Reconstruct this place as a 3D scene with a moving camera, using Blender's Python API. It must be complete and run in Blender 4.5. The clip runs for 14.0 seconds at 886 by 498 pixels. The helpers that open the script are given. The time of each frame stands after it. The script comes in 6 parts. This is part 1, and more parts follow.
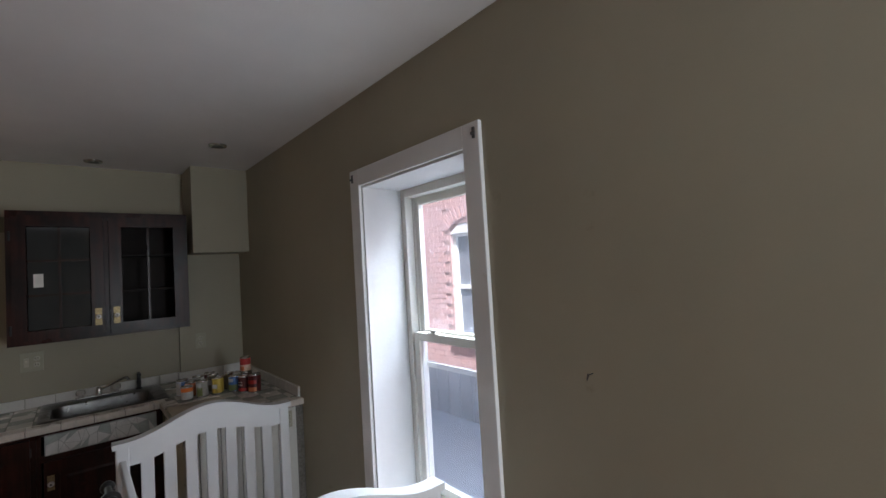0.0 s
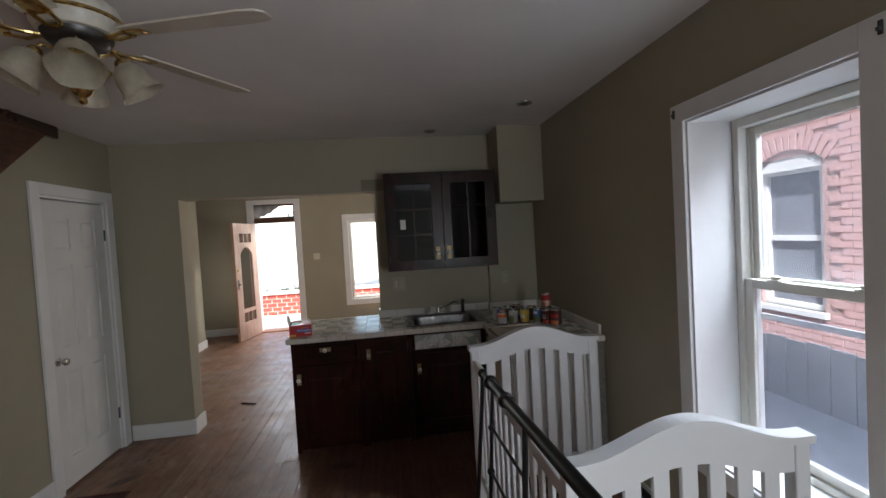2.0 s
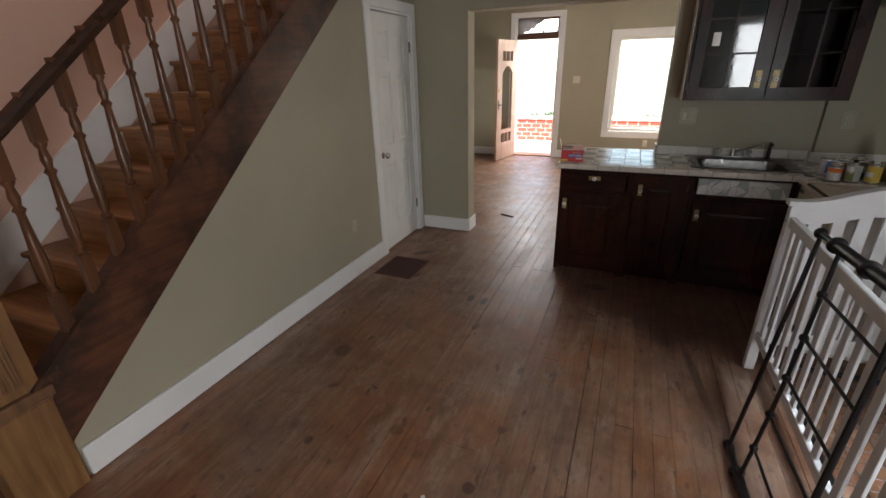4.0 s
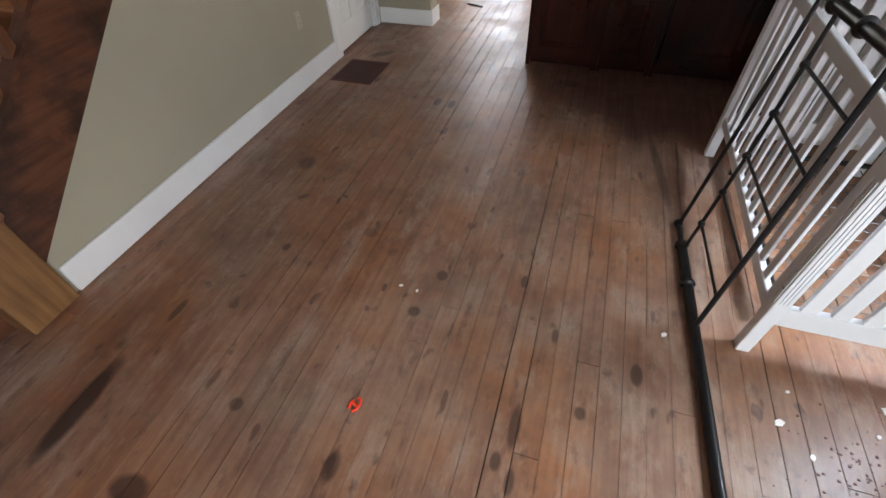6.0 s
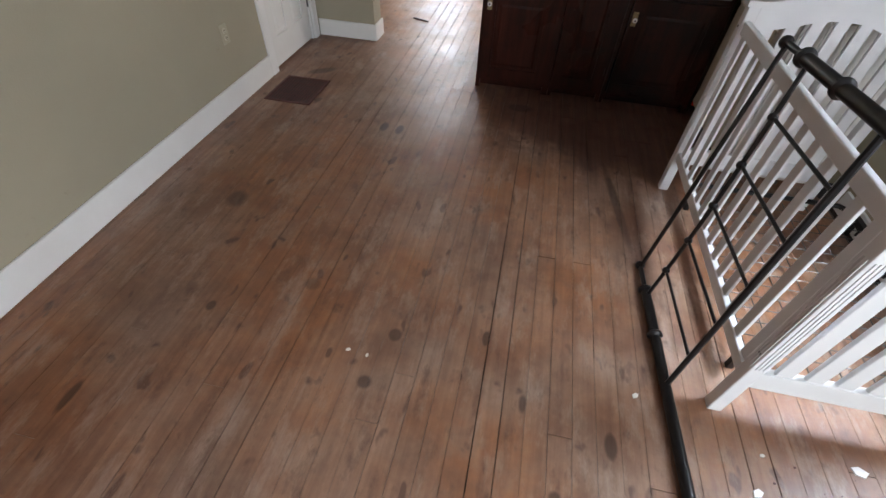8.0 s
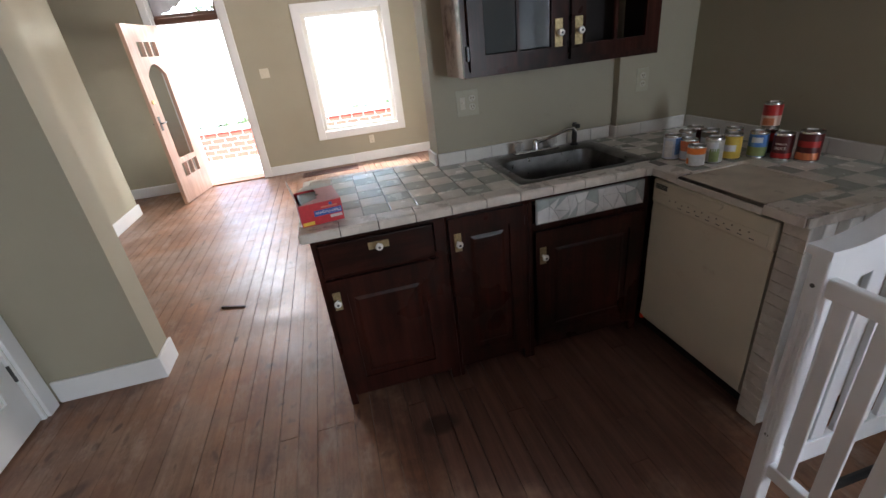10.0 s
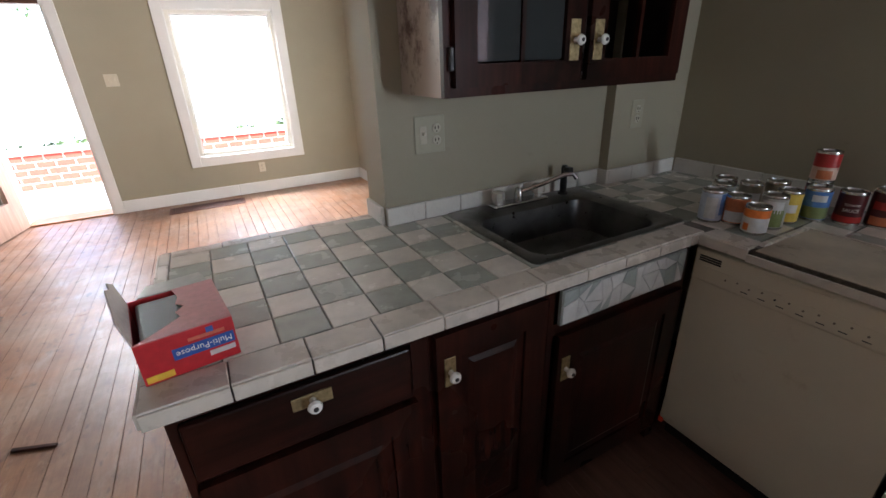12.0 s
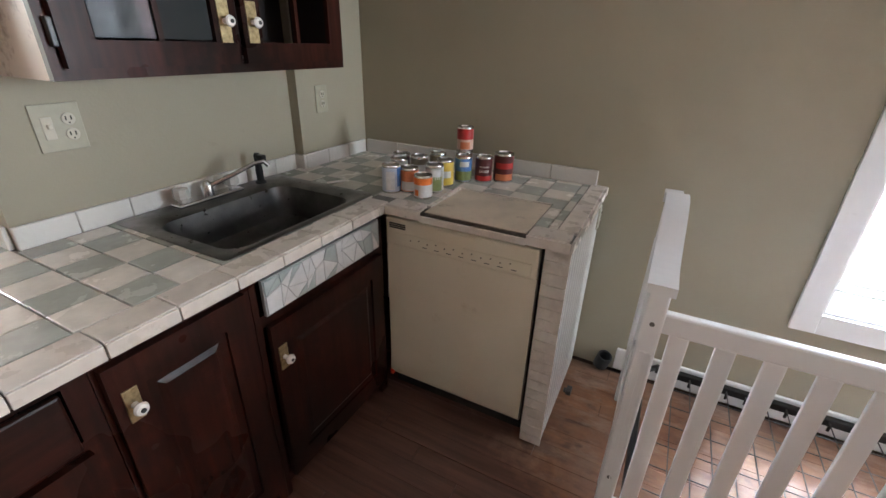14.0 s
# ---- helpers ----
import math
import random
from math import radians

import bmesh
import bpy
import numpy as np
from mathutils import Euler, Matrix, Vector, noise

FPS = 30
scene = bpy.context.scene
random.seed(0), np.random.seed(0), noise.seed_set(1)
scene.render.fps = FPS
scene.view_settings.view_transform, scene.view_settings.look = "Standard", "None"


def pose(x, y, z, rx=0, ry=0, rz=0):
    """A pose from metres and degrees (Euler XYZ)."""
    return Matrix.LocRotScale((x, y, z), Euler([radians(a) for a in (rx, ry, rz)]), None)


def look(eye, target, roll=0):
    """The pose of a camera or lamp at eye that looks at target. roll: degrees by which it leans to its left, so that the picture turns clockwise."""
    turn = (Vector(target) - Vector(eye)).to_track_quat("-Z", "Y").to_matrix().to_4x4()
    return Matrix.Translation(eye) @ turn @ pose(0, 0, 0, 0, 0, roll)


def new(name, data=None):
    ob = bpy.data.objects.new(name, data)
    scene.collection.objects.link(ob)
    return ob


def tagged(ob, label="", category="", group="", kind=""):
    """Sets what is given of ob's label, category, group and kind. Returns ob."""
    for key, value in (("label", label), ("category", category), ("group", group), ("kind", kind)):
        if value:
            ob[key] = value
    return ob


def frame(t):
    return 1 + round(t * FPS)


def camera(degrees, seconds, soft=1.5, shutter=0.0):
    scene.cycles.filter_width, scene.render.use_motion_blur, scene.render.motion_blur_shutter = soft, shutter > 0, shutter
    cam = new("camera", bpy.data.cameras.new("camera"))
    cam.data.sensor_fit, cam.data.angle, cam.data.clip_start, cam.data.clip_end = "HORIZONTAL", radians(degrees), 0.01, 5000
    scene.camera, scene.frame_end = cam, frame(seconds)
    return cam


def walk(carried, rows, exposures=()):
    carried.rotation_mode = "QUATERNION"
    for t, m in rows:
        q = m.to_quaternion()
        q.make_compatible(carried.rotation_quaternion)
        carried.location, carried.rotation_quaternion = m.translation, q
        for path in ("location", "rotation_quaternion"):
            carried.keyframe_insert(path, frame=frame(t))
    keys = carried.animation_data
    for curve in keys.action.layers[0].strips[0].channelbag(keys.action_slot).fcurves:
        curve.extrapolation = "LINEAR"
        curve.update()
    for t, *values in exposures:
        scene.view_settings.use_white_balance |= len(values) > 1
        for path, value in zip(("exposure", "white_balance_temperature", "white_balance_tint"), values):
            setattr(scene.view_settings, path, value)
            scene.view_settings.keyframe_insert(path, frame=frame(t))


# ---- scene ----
cam = camera(91.6, 14.0)
PATH = [
    (0, (0.6, 0.687, 1.701), (1.903, 2.203, 1.778), -3.4),
    (0.5, (0.565, 0.719, 1.682), (1.583, 2.438, 1.775), -4.5),
    (1, (0.499, 0.733, 1.686), (1.405, 2.516, 1.699), -4.7),
    (1.5, (0.407, 0.712, 1.667), (1.092, 2.591, 1.636), -3.7),
    (2, (0.271, 0.693, 1.655), (0.532, 2.675, 1.587), -3.3),
    (2.5, (0.16, 0.669, 1.652), (-0.108, 2.648, 1.538), -3.3),
    (2.7, (0.12, 0.657, 1.651), (-0.336, 2.599, 1.504), -3.4),
    (5, (-0.063, 0.682, 1.571), (-0.767, 2.091, 0.34), -5.4),
    (5.5, (-0.05, 0.694, 1.541), (-0.639, 2.037, 0.181), -6.2),
    (6, (-0.035, 0.674, 1.511), (-0.5, 1.968, 0.058), -2.7),
    (6.5, (-0.032, 0.67, 1.506), (-0.393, 1.973, 0.031), 1.3),
    (7, (-0.041, 0.682, 1.514), (-0.386, 1.983, 0.034), 2.1),
    (7.2, (-0.05, 0.69, 1.52), (-0.392, 1.99, 0.039), 2.3),
    (9.5, (-0.314, 2.086, 1.488), (-0.128, 3.774, 0.432), -2.8),
    (10, (-0.334, 2.515, 1.52), (0.046, 4.277, 0.652), -6.8),
    (10.5, (-0.373, 2.881, 1.491), (0.473, 4.512, 0.701), -1.8),
    (11, (-0.39, 3.111, 1.492), (0.589, 4.672, 0.714), -0.7),
    (11.5, (-0.347, 3.294, 1.471), (0.484, 4.94, 0.698), -2.7),
    (12, (-0.325, 3.367, 1.453), (0.527, 4.988, 0.65), -2.1),
    (12.5, (-0.299, 3.351, 1.453), (0.876, 4.737, 0.617), 0.8),
    (13, (-0.257, 3.292, 1.448), (1.171, 4.404, 0.598), 1.0),
    (13.5, (-0.233, 3.249, 1.45), (1.338, 4.141, 0.591), 1.5),
    (14, (-0.229, 3.238, 1.451), (1.38, 4.057, 0.59), 1.5),
]
walk(cam, [(t, look(eye, target, roll)) for t, eye, target, roll in PATH],
     [(0.0, 2.25, 6400, 10), (1.0, 2.05, 6300, 10), (1.5, 2.0, 6400, 10), (2.0, 1.95, 6500, 10), (2.5, 2.25, 7700, 10), (5.0, 2.65, 6400, 10), (5.5, 2.9, 6500, 10), (6.5, 3.2, 6500, 10), (7.0, 3.2, 6500, 10), (9.5, 3.2, 6300, 10),
      (10.5, 3.2, 6100, 10), (11.5, 3.15, 6100, 10), (12.5, 3.2, 6200, 10), (13.0, 3.95, 6250, 10), (14.0, 4.35, 6300, 10)])

# ---------------------------------------------------------------- world and light
world = bpy.data.worlds.new("sky")
scene.world = world
world.use_nodes = True
wn = world.node_tree.nodes
sky = wn.new("ShaderNodeTexSky")
sky.sky_type = "NISHITA"
sky.sun_disc = False
sky.sun_elevation, sky.sun_rotation = radians(58), radians(207)
world.node_tree.links.new(sky.outputs[0], wn["Background"].inputs[0])
wn["Background"].inputs[1].default_value = 0.15


def lamp(name, kind, m, power, colour, **more):
    data = bpy.data.lights.new(name, kind)
    data.energy, data.color = power, colour
    ob = new(name, data)
    ob.matrix_world = m
    return ob


sun = lamp("sun", "SUN", look((-4.5, -9, 16.1), (0, 0, 0)), 3.6, (1.0, 0.95, 0.88))
sun.data.angle = radians(2)
# added area lamps for sky light: in the unseen second side, stairwell and front room side windows, and above the porch
# and the alley
def skylight(name, eye, target, power, colour, w, h):
    ob = lamp(name, "AREA", look(eye, target), power, colour)
    ob.data.shape, ob.data.size, ob.data.size_y = "RECTANGLE", w, h


skylight("side_daylight", (1.80, -0.65, 1.4), (0.55, 3.2, 0.3), 17, (0.86, 0.93, 1.0), 0.85, 1.5)
# fill for the stairwell; the upstairs window it stands in is invented
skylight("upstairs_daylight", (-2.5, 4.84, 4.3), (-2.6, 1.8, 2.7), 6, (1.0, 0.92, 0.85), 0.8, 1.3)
skylight("porch_daylight", (-0.7, 10.3, 2.75), (-0.7, 6.0, 0.2), 70, (1.0, 0.97, 0.93), 3.2, 0.9)
skylight("front_room_daylight", (1.7, 6.6, 1.4), (-1.2, 8.8, 1.0), 10, (1.0, 0.98, 0.94), 1.1, 1.4)
skylight("alley_daylight", (2.9, 2.2, 3.1), (1.1, 2.5, 0.6), 42, (0.80, 0.90, 1.0), 1.4, 0.9)


# ---------------------------------------------------------------- materials
class Mat:
    """Small helper round a node tree."""

    def __init__(self, name, rough=0.6, metal=0.0, spec=0.5):
        self.m = bpy.data.materials.new(name)
        self.m.use_nodes = True
        self.t = self.m.node_tree
        self.b = self.t.nodes["Principled BSDF"]
        self.b.inputs["Roughness"].default_value = rough
        self.b.inputs["Metallic"].default_value = metal
        self.b.inputs["Specular IOR Level"].default_value = spec

    def node(self, kind, **sets):
        n = self.t.nodes.new(kind)
        for k, v in sets.items():
            n.inputs[k].default_value = v
        return n

    def link(self, a, b):
        self.t.links.new(a, b)

    def where(self, scale=(1, 1, 1), jitter=False):
        g = self.node("ShaderNodeNewGeometry")
        mp = self.node("ShaderNodeMapping")
        mp.inputs["Scale"].default_value = scale
        self.link(g.outputs["Position"], mp.inputs["Vector"])
        if jitter:
            oi = self.node("ShaderNodeObjectInfo")
            sc = self.node("ShaderNodeVectorMath")
            sc.operation = "SCALE"
            sc.inputs[0].default_value = (13.0, 37.0, 7.0)
            self.link(oi.outputs["Random"], sc.inputs["Scale"])
            self.link(sc.outputs[0], mp.inputs["Location"])
        return mp.outputs[0]

    def noise(self, scale, detail=4.0, rough=0.55, vec=None):
        n = self.node("ShaderNodeTexNoise", Scale=scale, Detail=detail, Roughness=rough)
        if vec is None:
            vec = self.where()
        self.link(vec, n.inputs["Vector"])
        return n.outputs["Fac"]

    def ramp(self, fac, stops):
        r = self.node("ShaderNodeValToRGB")
        els = r.color_ramp.elements
        while len(els) < len(stops):
            els.new(0.5)
        for e, (p, c) in zip(els, stops):
            e.position = p
            e.color = (*c, 1) if len(c) == 3 else c
        self.link(fac, r.inputs["Fac"])
        return r.outputs["Color"]

    def mix(self, fac, a, b, mode="MIX"):
        n = self.t.nodes.new("ShaderNodeMix")
        n.data_type, n.blend_type = "RGBA", mode
        for value, socket in ((fac, n.inputs[0]), (a, n.inputs[6]), (b, n.inputs[7])):
            if isinstance(value, (int, float)):
                socket.default_value = value
            elif isinstance(value, tuple):
                socket.default_value = (*value, 1)
            else:
                self.link(value, socket)
        return n.outputs[2]

    def math(self, op, a, b=0.0):
        n = self.t.nodes.new("ShaderNodeMath")
        n.operation = op
        for value, socket in ((a, n.inputs[0]), (b, n.inputs[1])):
            if isinstance(value, (int, float)):
                socket.default_value = value
            else:
                self.link(value, socket)
        return n.outputs[0]

    def colour(self, c):
        if isinstance(c, tuple):
            self.b.inputs["Base Color"].default_value = (*c, 1)
        else:
            self.link(c, self.b.inputs["Base Color"])
        return self

    def rough(self, r):
        self.link(r, self.b.inputs["Roughness"])
        return self

    def bump(self, height, strength=0.2, distance=0.005):
        n = self.node("ShaderNodeBump", Strength=strength, Distance=distance)
        self.link(height, n.inputs["Height"])
        self.link(n.outputs[0], self.b.inputs["Normal"])
        return self


def tint(c, k):
    return tuple(min(1.0, v * k) for v in c)


def painted(name, c, rough=0.6, wear=0.12, grain=60, lumps=1.5, strength=0.12, spec=0.4, dirt=None, amount=0.55):
    """Paint with a faint large mottling, fine relief and, if asked, grime spots."""
    m = Mat(name, rough, spec=spec)
    big = m.noise(lumps, 5)
    col = m.ramp(big, [(0.3, tint(c, 1 - wear)), (0.7, tint(c, 1 + wear * 0.6))])
    if dirt:
        spots = m.ramp(m.noise(7.0, 8, 0.7), [(amount, (0, 0, 0)), (amount + 0.12, (1, 1, 1))])
        col = m.mix(m.math("MULTIPLY", spots, 0.6), col, dirt)
    m.colour(col)
    return m.bump(m.noise(grain, 4), strength, 0.003).m


def plain(name, c, rough=0.5, metal=0.0, wear=0.15, scale=25):
    m = Mat(name, rough, metal)
    n = m.noise(scale, 4)
    m.colour(m.ramp(n, [(0.3, tint(c, 1 - wear)), (0.7, tint(c, 1 + wear))]))
    return m.m


def wooden(name, dark, light, axis=1, rough=0.4, scale=1.0, strength=0.15, jitter=False, scuffed=False):
    """Grain drawn out along one axis."""
    m = Mat(name, rough)
    sc = [34 * scale] * 3
    sc[axis] = 2.2 * scale
    v = m.where(tuple(sc), jitter)
    g = m.noise(1.0, 6, 0.6, v)
    big = m.noise(2.6, 3)
    col = m.ramp(g, [(0.3, dark), (0.72, light)])
    col = m.mix(m.ramp(big, [(0.35, (0, 0, 0)), (0.75, (1, 1, 1))]), col, tint(dark, 0.8), "MIX")
    col = m.mix(0.55, m.ramp(g, [(0.3, dark), (0.72, light)]), col)
    if scuffed:
        grime = m.ramp(m.noise(3.5, 7, 0.65), [(0.42, (0, 0, 0)), (0.64, (0.85,) * 3)])
        col = m.mix(grime, col, (0.008, 0.005, 0.004))
        specks = m.ramp(m.noise(42.0, 7, 0.75), [(0.67, (0, 0, 0)), (0.73, (1, 1, 1))])
        rubs = m.ramp(m.noise(5.0, 8, 0.72), [(0.60, (0, 0, 0)), (0.74, (1, 1, 1))])
        col = m.mix(m.math("MULTIPLY", rubs, 0.4), col, tint(light, 1.6))
        col = m.mix(m.math("MULTIPLY", specks, 0.5), col, (0.22, 0.15, 0.11))
    m.colour(col)
    m.rough(m.ramp(big, [(0.3, (rough * 0.8,) * 3), (0.75, (min(1, rough * 1.35),) * 3)]))
    return m.bump(g, strength, 0.002).m


WALL = painted("sage_wall_paint", (0.36, 0.328, 0.246), 0.62, 0.10, 130, 0.9, 0.16, dirt=(0.22, 0.20, 0.14), amount=0.66)
PATCH = painted("old_olive_paint", (0.21, 0.195, 0.14), 0.6, 0.12, 130, 3, 0.16)
PINK = painted("salmon_wall_paint", (0.62, 0.40, 0.31), 0.7, 0.08)
CEIL = painted("ceiling_paint", (0.72, 0.70, 0.69), 0.8, 0.08, 90, 1.3, 0.2, dirt=(0.50, 0.48, 0.45), amount=0.68)
TRIM = painted("white_trim_paint", (0.76, 0.76, 0.75), 0.42, 0.06, 40, 3, 0.08, dirt=(0.52, 0.50, 0.45), amount=0.66)
DOORWHITE = painted("white_door_paint", (0.70, 0.70, 0.68), 0.45, 0.08, 50, 2.5, 0.1, dirt=(0.5, 0.47, 0.42), amount=0.64)
CRIBWHITE = painted("white_crib_enamel", (0.70, 0.71, 0.72), 0.3, 0.04, 30, 4, 0.04, dirt=(0.6, 0.55, 0.48), amount=0.7)
VINYL = painted("cream_vinyl", (0.72, 0.70, 0.64), 0.4, 0.05)
CHERRY = wooden("dark_cherry_stain", (0.015, 0.0048, 0.0035), (0.066, 0.017, 0.011), 2, 0.30, 1.0, 0.12, False, True)
CHERRY.node_tree.nodes["Principled BSDF"].inputs["Specular IOR Level"].default_value = 0.18
CHERRYH = wooden("dark_cherry_stain_across", (0.015, 0.0048, 0.0035), (0.066, 0.017, 0.011), 0, 0.30, 1.0, 0.12, False, True)
CHERRYH.node_tree.nodes["Principled BSDF"].inputs["Specular IOR Level"].default_value = 0.18
# near-black, painting the shade inside the wall cabinet onto its lining and shelves
VOID = plain("cabinet_inside_shade", (0.012, 0.008, 0.007), 0.8)
STRINGER = wooden("reddish_stair_wood", (0.05, 0.018, 0.009), (0.16, 0.06, 0.028), 1, 0.42, 1.0, 0.15, False, True)
NEWEL = wooden("golden_pine", (0.16, 0.075, 0.028), (0.34, 0.18, 0.075), 2, 0.4)
NEWELDARK = wooden("fluted_oak", (0.10, 0.045, 0.02), (0.26, 0.13, 0.06), 2, 0.45)
TREAD = wooden("amber_stair_tread", (0.17, 0.065, 0.018), (0.42, 0.19, 0.06), 0, 0.38)
RAILWOOD = wooden("dark_handrail", (0.022, 0.010, 0.006), (0.07, 0.03, 0.016), 1, 0.3)
BALUSTER = wooden("brown_baluster", (0.05, 0.019, 0.008), (0.15, 0.06, 0.025), 2, 0.35)
TRANSOM = wooden("brown_transom_wood", (0.06, 0.025, 0.014), (0.14, 0.06, 0.035), 0, 0.4)
LEAF = wooden("pale_door_wood", (0.42, 0.27, 0.20), (0.62, 0.43, 0.33), 2, 0.45)
BRASS = plain("worn_brass", (0.62, 0.46, 0.20), 0.2, 1.0, 0.25, 60)
BRASSDULL = plain("tarnished_brass", (0.36, 0.28, 0.15), 0.5, 0.8, 0.35, 90)
PORCELAIN = plain("white_porcelain", (0.80, 0.78, 0.74), 0.15, 0, 0.04)
STEELDARK = plain("dark_metal", (0.10, 0.10, 0.10), 0.4, 0.9)
CHROME = plain("dull_chrome", (0.55, 0.55, 0.54), 0.22, 1.0, 0.12, 40)
BLACKIRON = plain("black_enamelled_iron", (0.012, 0.012, 0.013), 0.32, 0.3, 0.3, 60)
BLACKPLASTIC = plain("black_plastic", (0.012, 0.012, 0.012), 0.35)
FANBLADE = wooden("cream_fan_blade", (0.50, 0.46, 0.38), (0.66, 0.62, 0.53), 0, 0.5, 0.7)
SHADEGLASS = plain("frosted_shade_glass", (0.62, 0.57, 0.46), 0.35)
PLATE = plain("ivory_plastic", (0.62, 0.58, 0.48), 0.4, 0, 0.05)
OLIVEPLATE = plain("olive_painted_plate", (0.40, 0.375, 0.285), 0.45, 0, 0.06)
OLIVEPALE = plain("pale_olive_plastic", (0.50, 0.47, 0.38), 0.45, 0, 0.08)
SLOT = plain("slot_black", (0.02, 0.02, 0.02), 0.6)
GROUT = plain("grey_grout", (0.18, 0.165, 0.145), 0.9, 0, 0.3, 80)
PLY = painted("bare_cement_board", (0.56, 0.49, 0.39), 0.85, 0.2, 60, 8, 0.3, dirt=(0.08, 0.06, 0.045), amount=0.55)
APPLIANCE = painted("almond_appliance_enamel", (0.66, 0.60, 0.47), 0.33, 0.05, 20, 3, 0.03, dirt=(0.45, 0.36, 0.24), amount=0.61)
ALUM = plain("aluminium", (0.6, 0.6, 0.6), 0.4, 0.8)
VENT = plain("rusty_brown_register", (0.085, 0.022, 0.018), 0.5, 0.3, 0.3, 40)
PLASTICRED = plain("orange_red_plastic", (0.85, 0.06, 0.02), 0.35)
BUTTON = plain("brown_grey_button", (0.20, 0.17, 0.13), 0.5)
RUBBER = plain("black_rubber", (0.02, 0.02, 0.02), 0.6)
CARPET = painted("worn_grey_brown_carpet", (0.20, 0.155, 0.125), 0.95, 0.25, 300, 5, 0.8)
STEELSINK = Mat("brushed_stainless", 0.36, 1.0)
STEELSINK.colour(STEELSINK.ramp(STEELSINK.noise(9, 6), [(0.3, (0.12, 0.117, 0.113)), (0.7, (0.24, 0.233, 0.225))]))
STEELSINK.rough(STEELSINK.ramp(STEELSINK.noise(30, 6), [(0.3, (0.26,) * 3), (0.7, (0.46,) * 3)]))
STEELSINK = STEELSINK.m


def tile_paint(name, c, rough=0.14):
    m = Mat(name, rough)
    oi = m.node("ShaderNodeObjectInfo")
    n = m.noise(16, 5, 0.6, m.where((1, 1, 1), True))
    col = m.ramp(n, [(0.3, tint(c, 0.82)), (0.7, tint(c, 1.06))])
    col = m.mix(m.math("MULTIPLY", oi.outputs["Random"], 0.35), col, tint(c, 0.8))
    grime = m.ramp(m.noise(24, 8, 0.75), [(0.6, (0, 0, 0)), (0.75, (1, 1, 1))])
    m.colour(m.mix(m.math("MULTIPLY", grime, 0.35), col, (0.25, 0.21, 0.16)))
    m.rough(m.ramp(m.noise(14, 6), [(0.35, (rough,) * 3), (0.75, (rough * 2.4,) * 3)]))
    return m.bump(m.noise(9, 3), 0.16, 0.006).m


TILEWHITE = tile_paint("white_glazed_tile", (0.74, 0.70, 0.63))
TILEGREY = tile_paint("sage_grey_glazed_tile", (0.42, 0.44, 0.39))
TILEEDGE = tile_paint("cream_edge_tile", (0.66, 0.60, 0.53), 0.2)
TILEEMB = painted("white_embossed_tile", (0.68, 0.66, 0.62), 0.25, 0.05, 55, 6, 0.8, dirt=(0.5, 0.45, 0.36), amount=0.62)


def glass(name, colour=(1, 1, 1), rough=0.0):
    m = Mat(name, rough)
    m.colour(colour)
    m.b.inputs["Transmission Weight"].default_value = 1.0
    m.b.inputs["IOR"].default_value = 1.05
    return m.m


PANE = glass("window_glass")
# pale blue pane, partly diffuse, for a hazy view
HAZED = glass("milky_window_glass", (0.84, 0.90, 1.0))
HAZED.node_tree.nodes["Principled BSDF"].inputs["Transmission Weight"].default_value = 0.86
DUSTY = Mat("dusty_cabinet_glass", 0.07)
DUSTY.colour((0.03, 0.035, 0.037))
DUSTY.rough(DUSTY.ramp(DUSTY.noise(20, 6), [(0.35, (0.02,) * 3), (0.75, (0.10,) * 3)]))
DUSTY = DUSTY.m


# the long stripe at x 0.475 paints in the iron bed's shadow
MARKS = [(-1.565, 0.88, 0.05, 0.24, 2, 0.95), (-0.999, 3.387, 0.03, 0.065, 0, 0.8), (-0.891, 3.377, 0.03, 0.065, 0, 0.8), (-0.141, 3.891, 0.10, 0.06, 0, 0.9), (-1.528, 2.476, 0.06, 0.08, 20, 0.6), (-1.167, 0.721, 0.08, 0.05, 0, 0.8), (0.475, 2.95, 0.03, 0.42, 8, 0.6), (-1.72, 4.06, 0.05, 0.13, -50, 0.7), (-0.903, 2.028, 0.045, 0.04, 0, 0.45)]
KNOTS = [(-1.009, 1.066, 0.032, 0.030), (-0.47, 1.861, 0.030, 0.034), (-0.022, 1.286, 0.022, 0.09), (-0.574, 0.979, 0.032, 0.06), (0.372, 1.602, 0.024, 0.05), (-0.061, 1.154, 0.02, 0.035), (-0.005, 1.104, 0.018, 0.05), (0.187, 1.396, 0.024, 0.03), (-0.107, 1.93, 0.018, 0.04), (-0.526, 1.639, 0.032, 0.03), (-1.266, 1.819, 0.022, 0.028), (0.061, 1.688, 0.018, 0.045), (-1.52, 1.35, 0.02, 0.07)]
MARKS += [(x, y, a, b, 0, 0.72) for x, y, a, b in KNOTS]


